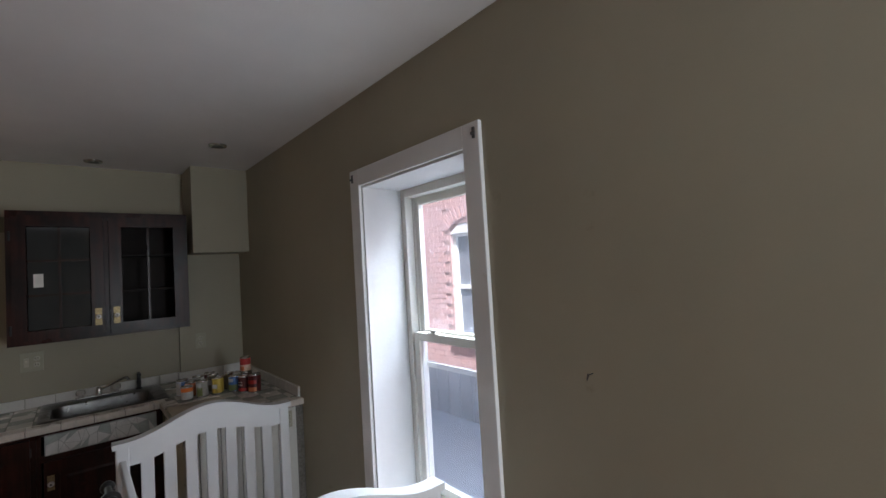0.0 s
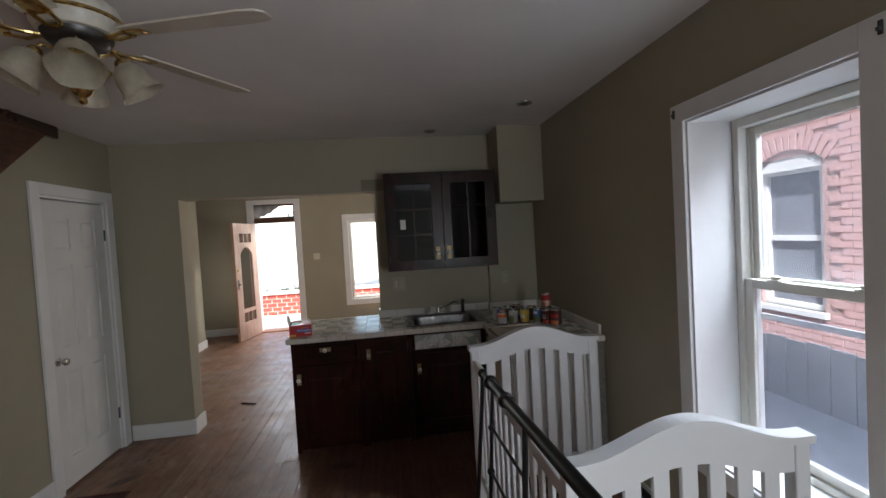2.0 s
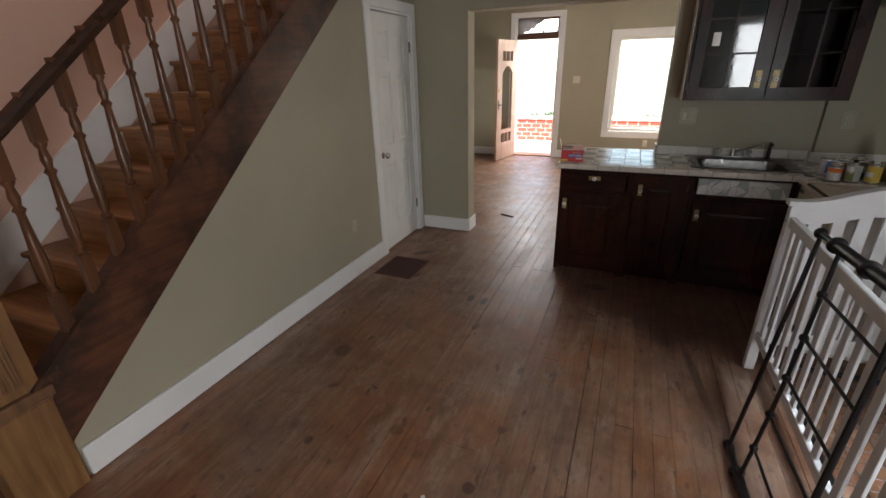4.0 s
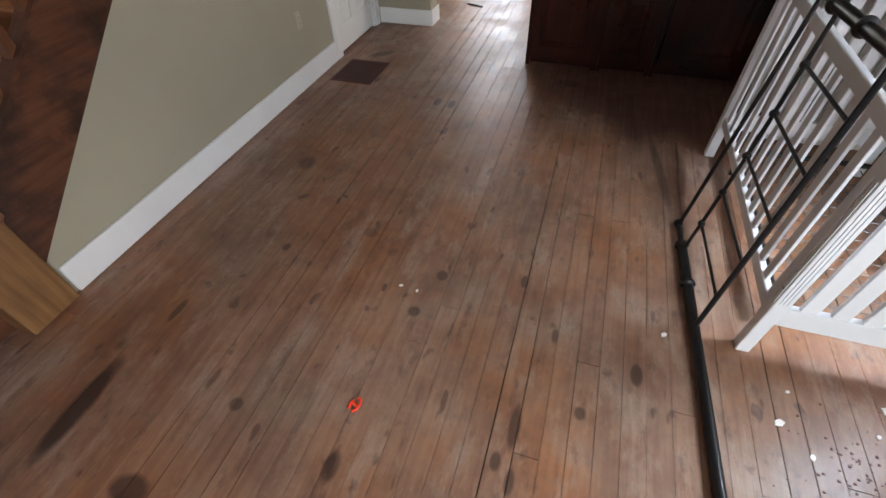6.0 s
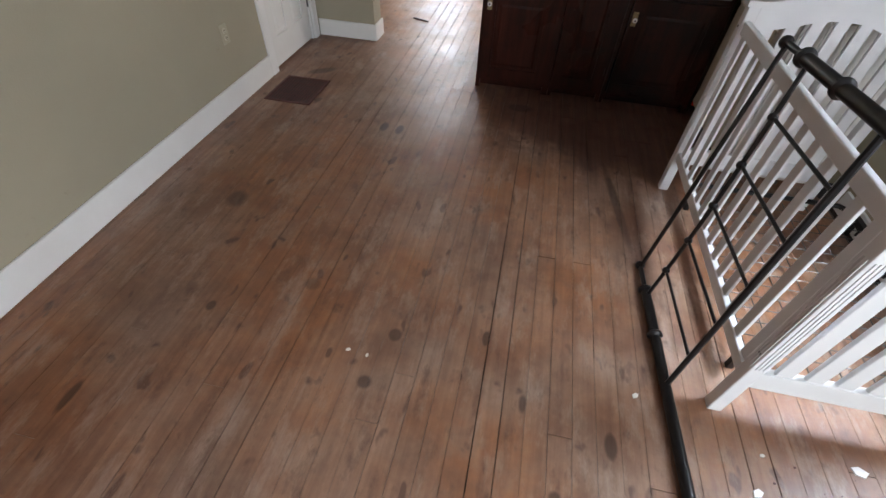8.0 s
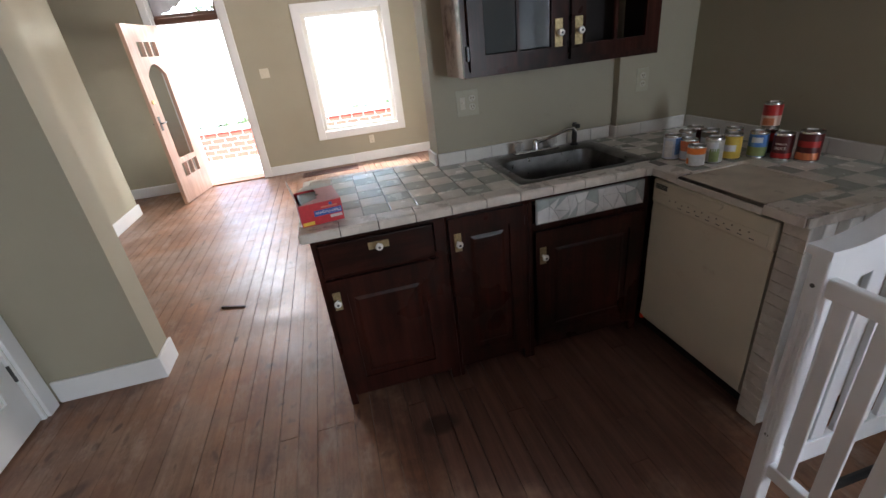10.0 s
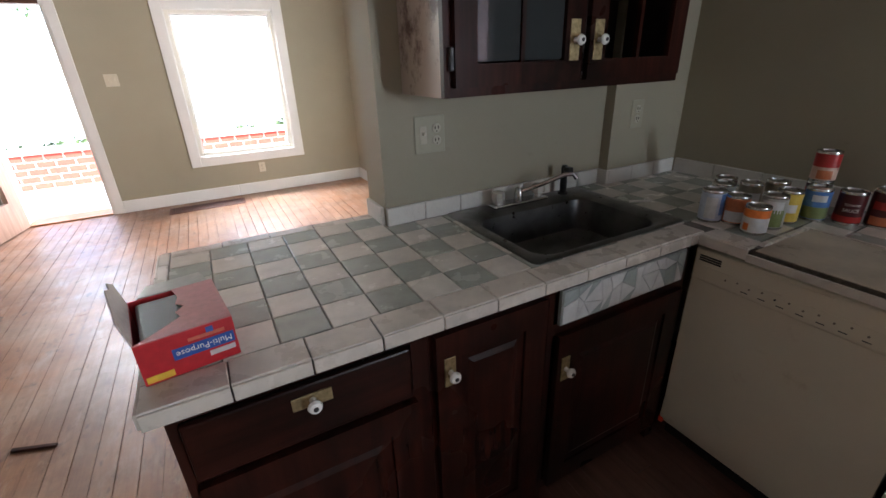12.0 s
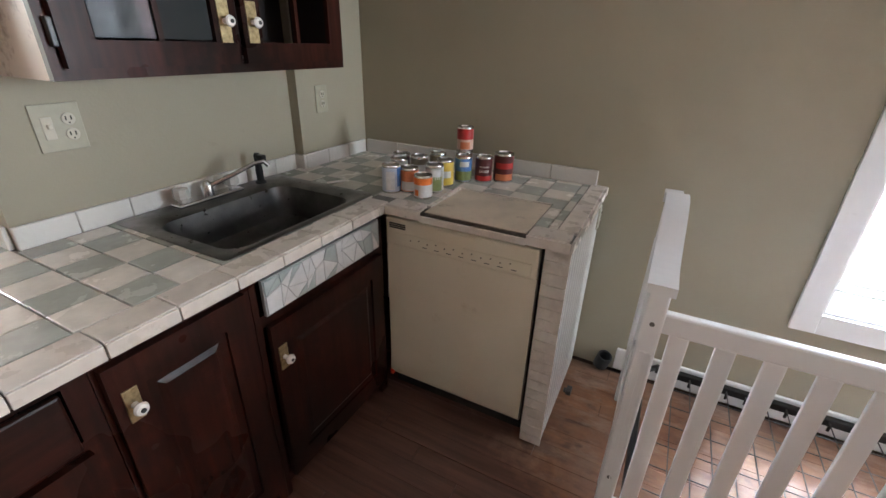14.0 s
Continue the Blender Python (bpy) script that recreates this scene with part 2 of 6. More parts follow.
def floor_paint(name):
    """Worn pine boards: orange varnish left in patches, grey traffic wear, dark spots, soaked kitchen end."""
    m = Mat(name, 0.5)
    g = m.noise(1.0, 7, 0.62, m.where((38, 2.0, 38), True))
    big = m.noise(1.25, 5, 0.6)
    mid = m.noise(4.5, 7, 0.65)
    oi = m.node("ShaderNodeObjectInfo")
    worn = m.ramp(g, [(0.25, (0.20, 0.128, 0.092)), (0.75, (0.40, 0.285, 0.212))])
    varnish = m.ramp(g, [(0.25, (0.21, 0.085, 0.038)), (0.75, (0.38, 0.17, 0.078))])
    col = m.mix(m.ramp(big, [(0.36, (0, 0, 0)), (0.58, (1, 1, 1))]), worn, varnish)
    col = m.mix(m.ramp(mid, [(0.52, (0, 0, 0)), (0.75, (0.75,) * 3)]), col, (0.30, 0.21, 0.155))
    col = m.mix(m.math("MULTIPLY", oi.outputs["Random"], 0.22), col, (0.12, 0.06, 0.04))
    spots = m.ramp(m.noise(9.0, 3, 0.5), [(0.66, (0, 0, 0)), (0.74, (1, 1, 1))])
    col = m.mix(m.math("MULTIPLY", spots, 0.7), col, (0.045, 0.022, 0.016))
    knots = m.ramp(m.noise(1.0, 2, 0.4, m.where((15, 6.5, 15))), [(0.67, (0, 0, 0)), (0.715, (1, 1, 1))])
    col = m.mix(m.math("MULTIPLY", knots, 0.75), col, (0.06, 0.03, 0.022))
    pale = m.ramp(m.noise(26.0, 6, 0.7), [(0.66, (0, 0, 0)), (0.74, (1, 1, 1))])
    col = m.mix(m.math("MULTIPLY", pale, 0.4), col, (0.46, 0.38, 0.32))
    cloud = m.ramp(m.noise(2.3, 8, 0.7), [(0.40, (1, 1, 1)), (0.60, (0, 0, 0))])
    col = m.mix(m.math("MULTIPLY", cloud, 0.6), col, (0.12, 0.058, 0.038))
    smear = m.ramp(m.noise(1.0, 7, 0.7, m.where((9, 3.2, 9))), [(0.52, (0, 0, 0)), (0.68, (1, 1, 1))])
    col = m.mix(m.math("MULTIPLY", smear, 0.5), col, (0.40, 0.31, 0.25))
    soil = m.ramp(m.noise(1.0, 8, 0.75, m.where((14, 5, 14))), [(0.54, (0, 0, 0)), (0.66, (1, 1, 1))])
    col = m.mix(m.math("MULTIPLY", soil, 0.55), col, (0.085, 0.042, 0.03))
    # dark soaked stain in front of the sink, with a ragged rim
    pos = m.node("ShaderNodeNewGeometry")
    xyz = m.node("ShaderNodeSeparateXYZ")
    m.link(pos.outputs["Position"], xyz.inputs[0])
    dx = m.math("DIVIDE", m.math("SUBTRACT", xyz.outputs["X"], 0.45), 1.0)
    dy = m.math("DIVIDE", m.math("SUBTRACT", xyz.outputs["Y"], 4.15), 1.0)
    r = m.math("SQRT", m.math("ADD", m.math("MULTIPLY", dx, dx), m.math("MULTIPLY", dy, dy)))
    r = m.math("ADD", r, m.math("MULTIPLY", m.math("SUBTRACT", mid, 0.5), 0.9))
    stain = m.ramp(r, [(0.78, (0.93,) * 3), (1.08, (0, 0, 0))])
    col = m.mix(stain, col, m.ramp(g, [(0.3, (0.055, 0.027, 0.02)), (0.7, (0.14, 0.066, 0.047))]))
    # burnt and spilt marks with shapes of their own, plus the bed's painted shadow: x, y, half width, half length, turn
    for cx, cy, rx, ry, turn, deep in MARKS:
        ca, sa = math.cos(radians(turn)), math.sin(radians(turn))
        ax, ay = m.math("SUBTRACT", xyz.outputs["X"], cx), m.math("SUBTRACT", xyz.outputs["Y"], cy)
        u = m.math("ADD", m.math("MULTIPLY", ax, ca / rx), m.math("MULTIPLY", ay, sa / rx))
        v = m.math("ADD", m.math("MULTIPLY", ax, -sa / ry), m.math("MULTIPLY", ay, ca / ry))
        q = m.math("ADD", m.math("MULTIPLY", u, u), m.math("MULTIPLY", v, v))
        q = m.math("ADD", q, m.math("MULTIPLY", m.math("SUBTRACT", mid, 0.5), 1.2))
        col = m.mix(m.ramp(q, [(0.35, (deep,) * 3), (1.0, (0, 0, 0))]), col, (0.03, 0.016, 0.012))
    m.colour(col)
    m.rough(m.ramp(mid, [(0.38, (0.30,) * 3), (0.64, (0.52,) * 3)]))
    return m.bump(g, 0.25, 0.002).m


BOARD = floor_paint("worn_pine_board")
GAP = plain("floor_gap", (0.045, 0.027, 0.02), 0.9)


def brick_paint(name, a, b):
    m = Mat(name, 0.85)
    geo = m.node("ShaderNodeNewGeometry")
    n = m.noise(22, 6, 0.7)
    col = m.mix(geo.outputs["Random Per Island"], a, b)
    oi = m.node("ShaderNodeObjectInfo")
    col = m.mix(m.math("MULTIPLY", oi.outputs["Random"], 0.5), col, tint(b, 0.8))
    m.colour(m.mix(m.ramp(n, [(0.35, (0, 0, 0)), (0.8, (0.7,) * 3)]), col, tint(a, 1.35)))
    return m.bump(n, 0.5, 0.006).m


# brick paled and mortar drawn close to it, so haze sits in the colours
BRICK = brick_paint("haze_paled_red_brick", (0.56, 0.35, 0.33), (0.52, 0.31, 0.29))
MORTAR = plain("haze_tinted_mortar", (0.46, 0.30, 0.275), 0.95)
REDBRICK = brick_paint("red_painted_brick", (0.48, 0.07, 0.045), (0.40, 0.05, 0.035))
WHITEMORTAR = plain("white_mortar", (0.78, 0.74, 0.70), 0.9)
CONCRETE = painted("pale_concrete", (0.62, 0.60, 0.57), 0.9, 0.12, 80, 3, 0.3)
ALLEY = painted("grey_blue_gravel", (0.17, 0.18, 0.205), 0.95, 0.3, 120, 9, 0.8)
# road and lawn lightened to imitate the white glare outdoors
ASPHALT = painted("glare_paled_asphalt", (0.22, 0.22, 0.21), 0.95, 0.2, 200, 3, 0.5)
GRASS = painted("glare_paled_lawn", (0.40, 0.38, 0.28), 0.95, 0.3, 200, 4, 0.6)
FOLIAGE = plain("leaf_green", (0.06, 0.10, 0.035), 0.6, 0, 0.4, 9)
BARK = plain("bark", (0.16, 0.13, 0.10), 0.9, 0, 0.3, 30)
CURTAIN = Mat("grey_plastic_film", 0.3)
CURTAIN.colour((0.16, 0.15, 0.15))
CURTAIN = CURTAIN.m
PLASTICSHEET = painted("weathered_boards", (0.22, 0.23, 0.26), 0.7, 0.25)


# ---------------------------------------------------------------- mesh helpers
def box(bm, x0, x1, y0, y1, z0, z1, bevel=0.0, taper=0.0):
    r = bmesh.ops.create_cube(bm, size=1.0)
    vs = r["verts"]
    for v in vs:
        v.co = Vector(((x0 + x1) / 2 + v.co.x * (x1 - x0), (y0 + y1) / 2 + v.co.y * (y1 - y0), (z0 + z1) / 2 + v.co.z * (z1 - z0)))
    if bevel:
        es = list({e for v in vs for e in v.link_edges})
        bmesh.ops.bevel(bm, geom=es, offset=bevel, segments=2, affect="EDGES", profile=0.5)
    return vs


def rod(bm, a, b, r, r2=None, n=12):
    a, b = Vector(a), Vector(b)
    d = b - a
    m = Matrix.Translation((a + b) / 2) @ d.to_track_quat("Z", "Y").to_matrix().to_4x4()
    return bmesh.ops.create_cone(bm, cap_ends=True, segments=n, radius1=r, radius2=r if r2 is None else r2, depth=d.length, matrix=m)["verts"]


def ball(bm, c, r, squash=1.0, n=12):
    m = Matrix.Translation(c) @ Matrix.Diagonal((1, 1, squash, 1))
    return bmesh.ops.create_uvsphere(bm, u_segments=n, v_segments=max(6, n // 2), radius=r, matrix=m)["verts"]


def lathe(bm, prof, c=(0, 0, 0), n=20, caps=True):
    """Turns a profile of (radius, height) about the z axis."""
    rings = []
    for r, z in prof:
        rings.append([bm.verts.new((c[0] + r * math.cos(2 * math.pi * i / n), c[1] + r * math.sin(2 * math.pi * i / n), c[2] + z)) for i in range(n)])
    for a, b in zip(rings, rings[1:]):
        for i in range(n):
            bm.faces.new((a[i], a[(i + 1) % n], b[(i + 1) % n], b[i]))
    if caps:
        bm.faces.new(rings[0][::-1])
        bm.faces.new(rings[-1])


def slab(bm, outline, depth, axis="y", at=0.0):
    """A flat outline (2D points) given thickness along one axis."""
    def put(p, d):
        if axis == "y":
            return (p[0], d, p[1])
        if axis == "x":
            return (d, p[0], p[1])
        return (p[0], p[1], d)
    a = [bm.verts.new(put(p, at)) for p in outline]
    b = [bm.verts.new(put(p, at + depth)) for p in outline]
    n = len(a)
    for i in range(n):
        bm.faces.new((a[i], a[(i + 1) % n], b[(i + 1) % n], b[i]))
    bm.faces.new(a[::-1])
    bm.faces.new(b)


def sweep(bm, pts, r, n=8):
    """One round tube along points."""
    pts = [Vector(p) for p in pts]
    rings = []
    side = None
    for i, p in enumerate(pts):
        d = (pts[min(i + 1, len(pts) - 1)] - pts[max(i - 1, 0)]).normalized()
        if side is None:
            side = d.orthogonal().normalized()
        side = (side - d * side.dot(d)).normalized()
        other = d.cross(side)
        rings.append([bm.verts.new(p + r * (side * math.cos(2 * math.pi * k / n) + other * math.sin(2 * math.pi * k / n))) for k in range(n)])
    for a, b in zip(rings, rings[1:]):
        for k in range(n):
            bm.faces.new((a[k], a[(k + 1) % n], b[(k + 1) % n], b[k]))
    bm.faces.new(rings[0][::-1])
    bm.faces.new(rings[-1])


def mesh_of(name, bm, material, smooth=False):
    bmesh.ops.recalc_face_normals(bm, faces=bm.faces)
    me = bpy.data.meshes.new(name)
    bm.to_mesh(me)
    bm.free()
    me.materials.append(material)
    if smooth:
        for p in me.polygons:
            p.use_smooth = True
        me.set_sharp_from_angle(angle=radians(40))
    return me


def part(name, bm, material, parent=None, label="", smooth=False):
    ob = new(name, mesh_of(name, bm, material, smooth))
    if parent is not None:
        ob.parent = parent
    if label:
        tagged(ob, label)
    return ob


def thing(name, label, category, at=(0, 0, 0), group="", kind=""):
    ob = new(name)
    ob.matrix_world = pose(*at) if len(at) != 4 else pose(at[0], at[1], at[2], 0, 0, at[3])
    ob.empty_display_size = 0.1
    return tagged(ob, label, category, group, kind)


def single(name, bm, material, label, category, group="", kind="", smooth=False):
    return tagged(part(name, bm, material, None, "", smooth), label, category, group, kind)


def structure(name, bm, material, label="", category="", smooth=False):
    return tagged(part(name, bm, material, None, "", smooth), label, category, "", "structure")


def boxes(*rows, bevel=0.0):
    bm = bmesh.new()
    for r in rows:
        box(bm, *r, bevel=bevel)
    return bm


def boxes_welded(*rows):
    bm = boxes(*rows)
    bmesh.ops.remove_doubles(bm, verts=bm.verts, dist=0.0005)
    return bm


def lettering(text, size, material, m, parent, name="lettering", width=None):
    cu = bpy.data.curves.new(name, "FONT")
    cu.body, cu.size, cu.extrude, cu.align_x, cu.align_y = text, size, 0.0003, "CENTER", "CENTER"
    cu.resolution_u = 2
    tmp = bpy.data.objects.new("tmp", cu)
    scene.collection.objects.link(tmp)
    bpy.context.view_layer.update()
    me = bpy.data.meshes.new_from_object(tmp.evaluated_get(bpy.context.evaluated_depsgraph_get()))
    bpy.data.objects.remove(tmp)
    if width:
        xs = [v.co.x for v in me.vertices]
        k = width / (max(xs) - min(xs))
        for v in me.vertices:
            v.co.x *= k
    me.materials.clear()
    me.materials.append(material)
    ob = new(name, me)
    ob.parent = parent
    ob.matrix_local = m
    return ob


# ---------------------------------------------------------------- structure
CZ = 2.585      # ceiling height
WX = 1.703      # inner face of the window wall
PY = 4.765      # kitchen face of the partition
FY = 9.14       # inner face of the front wall
LX = -2.045     # wall under the stairs
SX = -3.02      # wall beside the stairs
BY = -1.55      # wall behind the walker

# window wall with its opening
structure("wall_east", boxes((WX, 2.06, BY, -1.1, -0.3, CZ), (WX, 2.06, -0.2, 1.807, -0.3, CZ), (WX, 2.06, -1.1, -0.2, -0.3, 0.54), (WX, 2.06, -1.1, -0.2, 2.122, CZ), (WX, 2.06, 2.567, PY, -0.3, CZ), (WX, 2.06, 1.807, 2.567, -0.3, 0.54), (WX, 2.06, 1.807, 2.567, 2.122, CZ)), WALL, "olive grey painted plaster wall", "wall")
# partition with the wide opening
structure("wall_partition", boxes((LX, -1.512, PY, 4.94, 0, CZ), (-1.512, 0.185, PY, 4.94, 2.088, CZ), (0.185, WX + 0.2, PY, 4.94, 0, CZ)), WALL, "olive grey painted partition wall", "wall")
structure("wall_patch", boxes((0.075, 0.276, PY - 0.003, PY, 2.095, 2.20)), PATCH, "older darker olive paint beside the cabinet", "paint patch")
structure("wall_chase", boxes((1.235, WX, 4.715, PY, 0.9, 1.912)), WALL, "narrow boxed pipe chase", "wall")
structure("wall_soffit", boxes((1.297, WX, 4.422, PY, 1.912, CZ)), WALL, "painted box soffit under the ceiling", "soffit")
# wall under the stairs, with the closet door cut out
bm = bmesh.new()
def under(y):
    return 0.992 + 0.83 * (y - 2.223)
slab(bm, [(1.28, 0.0), (3.95, 0.0), (3.95, 2.085), (4.66, 2.085), (4.66, 0.0), (PY, 0.0), (PY, CZ), (4.17, CZ), (1.28, under(1.28) + 0.1)], -0.12, "x", LX)
structure("wall_stair", bm, WALL, "olive grey wall below the staircase", "wall")
structure("wall_west", boxes((SX - 0.12, SX, BY, 4.94, -0.1, 5.3)), PINK, "salmon painted stairwell wall", "wall")
# the gap in the far end wall is added for the upstairs fill lamp
structure("wall_upper", boxes((SX, -2.16, 4.94, 5.06, CZ + 0.17, 3.6), (SX, -2.16, 4.94, 5.06, 5.0, 5.3), (-2.16, -2.04, 0.2, 5.06, CZ + 0.17, 5.3), (SX, -2.04, 0.08, 0.2, CZ + 0.17, 5.3)), PINK, "salmon painted upper stairwell walls", "wall")
structure("ceiling_stairwell", boxes((SX - 0.12, -2.04, 0.08, 5.06, 5.3, 5.4)), CEIL, "white stairwell ceiling", "ceiling")
structure("wall_south", boxes((SX - 0.12, 2.06, BY - 0.15, BY, -0.1, CZ)), WALL, "olive grey rear wall", "wall")
# out of sight; its height is chosen to keep the sun off the alley
structure("wall_east_upper", boxes((1.9, 2.06, BY - 0.15, 9.4, CZ + 0.17, 9.0)), WALL, "unseen upper outer wall, raised to shade the alley", "wall")
# front room
structure("wall_front", boxes((-3.75, -2.175, FY, 9.40, -0.3, CZ), (-1.385, -0.435, FY, 9.40, -0.3, CZ), (0.635, 1.65, FY, 9.40, -0.3, CZ), (-0.435, 0.635, FY, 9.40, -0.3, 0.505), (-0.435, 0.635, FY, 9.40, 2.035, CZ), (-2.175, -1.385, FY, 9.40, 2.40, CZ)), WALL, "khaki painted front wall", "wall")
structure("wall_front_room_west", boxes((-2.90, -2.79, 4.94, 8.28, 0, CZ), (-3.75, -2.90, 8.14, 8.28, 0, CZ), (-3.85, -3.75, 8.14, 9.4, 0, CZ), (-2.90, LX, 4.94, 5.0, 0, CZ)), WALL, "khaki painted side wall", "wall")
structure("wall_front_room_east", boxes((1.46, 1.9, 4.94, 6.0, -0.3, CZ), (1.46, 1.9, 7.2, FY, -0.3, CZ), (1.46, 1.9, 6.0, 7.2, -0.3, 0.6), (1.46, 1.9, 6.0, 7.2, 2.1, CZ)), WALL, "khaki painted side wall", "wall")
# ceilings
bm = boxes((LX, 2.06, BY, PY + 0.1, CZ, CZ + 0.17), (SX, LX, BY, 0.2, CZ, CZ + 0.17))
structure("ceiling", bm, CEIL, "stained white plaster ceiling", "ceiling")
structure("ceiling_front_room", boxes((-3.85, 1.9, 4.865, 9.4, CZ, CZ + 0.17)), CEIL, "white plaster ceiling", "ceiling")

# baseboards
def board(name, x0, x1, y0, y1, h=0.135):
    bm = boxes((x0, x1, y0, y1, 0.0, h), bevel=0.006)
    return structure(name, bm, TRIM, "white painted baseboard", "baseboard")
board("baseboard", LX, LX + 0.018, 1.31, 3.87, 0.152)
board("baseboard.001", LX + 0.018, -1.494, PY - 0.018, PY)
board("baseboard.002", -1.512, -1.494, PY, 4.955)
board("baseboard.003", -1.30, -0.1, FY - 0.018, FY)
board("baseboard.004", -0.1, 1.44, FY - 0.018, FY)
board("baseboard.005", -3.73, -2.28, FY - 0.018, FY)
board("baseboard.006", -2.79, -2.772, 5.0, 8.298)
board("baseboard.007", 1.442, 1.46, 4.96, FY)
board("baseboard.008", WX - 0.018, WX, BY, 3.24, 0.12)


# ---------------------------------------------------------------- openings
def casing(name, axis, face, a0, a1, b0, b1, w, proud, bottom=True, outer=None):
    """A flat casing of separate boards round an opening; grows to the room side by proud."""
    t = thing(name, "white painted flat window casing" if bottom else "white painted flat door casing", "casing", kind="structure")
    rows = [("side_board", a0 - w, a0, b0 - (w if bottom else 0), b1 + w), ("side_board", a1, a1 + w, b0 - (w if bottom else 0), b1 + w), ("head_board", a0, a1, b1, b1 + w)]
    if bottom:
        rows.append(("sill_board", a0, a1, b0 - w, b0))
    for n, p0, p1, q0, q1 in rows:
        if axis == "x":
            bm = boxes((min(face, face + proud), max(face, face + proud), p0, p1, q0, q1), bevel=0.003)
        else:
            bm = boxes((p0, p1, min(face, face + proud), max(face, face + proud), q0, q1), bevel=0.003)
        part(n, bm, TRIM, t)
    return t


casing("trim_window", "x", WX, 1.807, 2.567, 0.54, 2.122, 0.085, -0.018)
casing("trim_front_window", "y", FY, -0.435, 0.635, 0.505, 2.035, 0.105, -0.018)
casing("trim_front_door", "y", FY, -2.175, -1.385, 0, 2.40, 0.085, -0.018, False)
casing("trim_closet_door", "x", LX, 3.95, 4.655, 0, 2.085, 0.08, 0.02, False)
# white plaster reveal lining the side window
bm = boxes((WX, 1.93, 1.807, 1.817, 0.54, 2.122), (WX, 1.93, 2.557, 2.567, 0.54, 2.122), (WX, 1.93, 1.817, 2.557, 2.112, 2.122), (WX, 1.93, 1.817, 2.557, 0.54, 0.55))
structure("trim_reveal", bm, TRIM, "white painted window reveal", "reveal")


def side_window():
    t = thing("window_1", "white vinyl double-hung sash window, closed", "window", kind="structure")
    x0, y0, y1 = 1.93, 1.817, 2.557
    part("window_frame", boxes((x0, x0 + 0.10, y0, y0 + 0.035, 0.55, 2.112), (x0, x0 + 0.10, y1 - 0.035, y1, 0.55, 2.112), (x0, x0 + 0.10, y0 + 0.035, y1 - 0.035, 2.07, 2.112), (x0, x0 + 0.10, y0 + 0.035, y1 - 0.035, 0.55, 0.585), bevel=0.004), VINYL, t)
    part("track", boxes((x0 + 0.046, x0 + 0.052, y1 - 0.047, y1 - 0.035, 0.585, 2.07), (x0 + 0.046, x0 + 0.052, y0 + 0.035, y0 + 0.047, 0.585, 2.07)), VINYL, t)
    for nm, xs, z0, z1 in (("upper_sash", x0 + 0.055, 1.335, 2.07), ("lower_sash", x0 + 0.012, 0.585, 1.365)):
        a, b, w = y0 + 0.035, y1 - 0.035, 0.042
        s = part(nm, boxes((xs, xs + 0.032, a, a + w, z0, z1), (xs, xs + 0.032, b - w, b, z0, z1), (xs, xs + 0.032, a + w, b - w, z0, z0 + w), (xs, xs + 0.032, a + w, b - w, z1 - w, z1), bevel=0.004), VINYL, t)
        p = part("pane", boxes((xs + 0.014, xs + 0.018, a + w, b - w, z0 + w, z1 - w)), HAZED, s)
        p.visible_shadow = False
    for y in (2.0, 2.36):
        bm = boxes((x0 - 0.004, x0 + 0.03, y - 0.03, y + 0.03, 1.366, 1.374), bevel=0.002)
        lathe(bm, [(0.016, 0), (0.016, 0.012), (0.008, 0.018)], (x0 + 0.014, y, 1.374), 12)
        box(bm, x0 - 0.002, x0 + 0.012, y - 0.035, y + 0.01, 1.378, 1.388, bevel=0.002)
        part("sash_lock", bm, VINYL, t)
    part("screen_rail", boxes((x0 + 0.092, x0 + 0.104, y0 + 0.035, y1 - 0.035, 1.17, 1.195)), VINYL, t)
    part("spring_cord", boxes((x0 + 0.047, x0 + 0.054, y1 - 0.06, y1 - 0.045, 0.75, 1.28)), ALUM, t)


side_window()


def front_window():
    t = thing("window_2", "large white framed fixed picture window", "window", kind="structure")
    x0, x1, z0, z1 = -0.435, 0.635, 0.505, 2.035
    y = FY + 0.03
    part("window_frame", boxes((x0, x0 + 0.045, y, y + 0.1, z0, z1), (x1 - 0.045, x1, y, y + 0.1, z0, z1), (x0 + 0.045, x1 - 0.045, y, y + 0.1, z1 - 0.045, z1), (x0 + 0.045, x1 - 0.045, y, y + 0.1, z0, z0 + 0.045), bevel=0.005), VINYL, t)
    part("glazing_bead", boxes((x0 + 0.045, x0 + 0.062, y + 0.03, y + 0.07, z0 + 0.045, z1 - 0.045), (x1 - 0.062, x1 - 0.045, y + 0.03, y + 0.07, z0 + 0.045, z1 - 0.045), (x0 + 0.062, x1 - 0.062, y + 0.03, y + 0.07, z1 - 0.062, z1 - 0.045), (x0 + 0.062, x1 - 0.062, y + 0.03, y + 0.07, z0 + 0.045, z0 + 0.062)), TRIM, t)
    p = part("pane", boxes((x0 + 0.062, x1 - 0.062, y + 0.048, y + 0.052, z0 + 0.062, z1 - 0.062)), PANE, t)
    p.visible_shadow = False
    structure("trim_front_reveal", boxes((x0, x0 + 0.008, FY, y, z0, z1), (x1 - 0.008, x1, FY, y, z0, z1), (x0 + 0.008, x1 - 0.008, FY, y, z1 - 0.008, z1), (x0 + 0.008, x1 - 0.008, FY, y, z0, z0 + 0.008)), TRIM, "white painted window reveal", "reveal")


front_window()


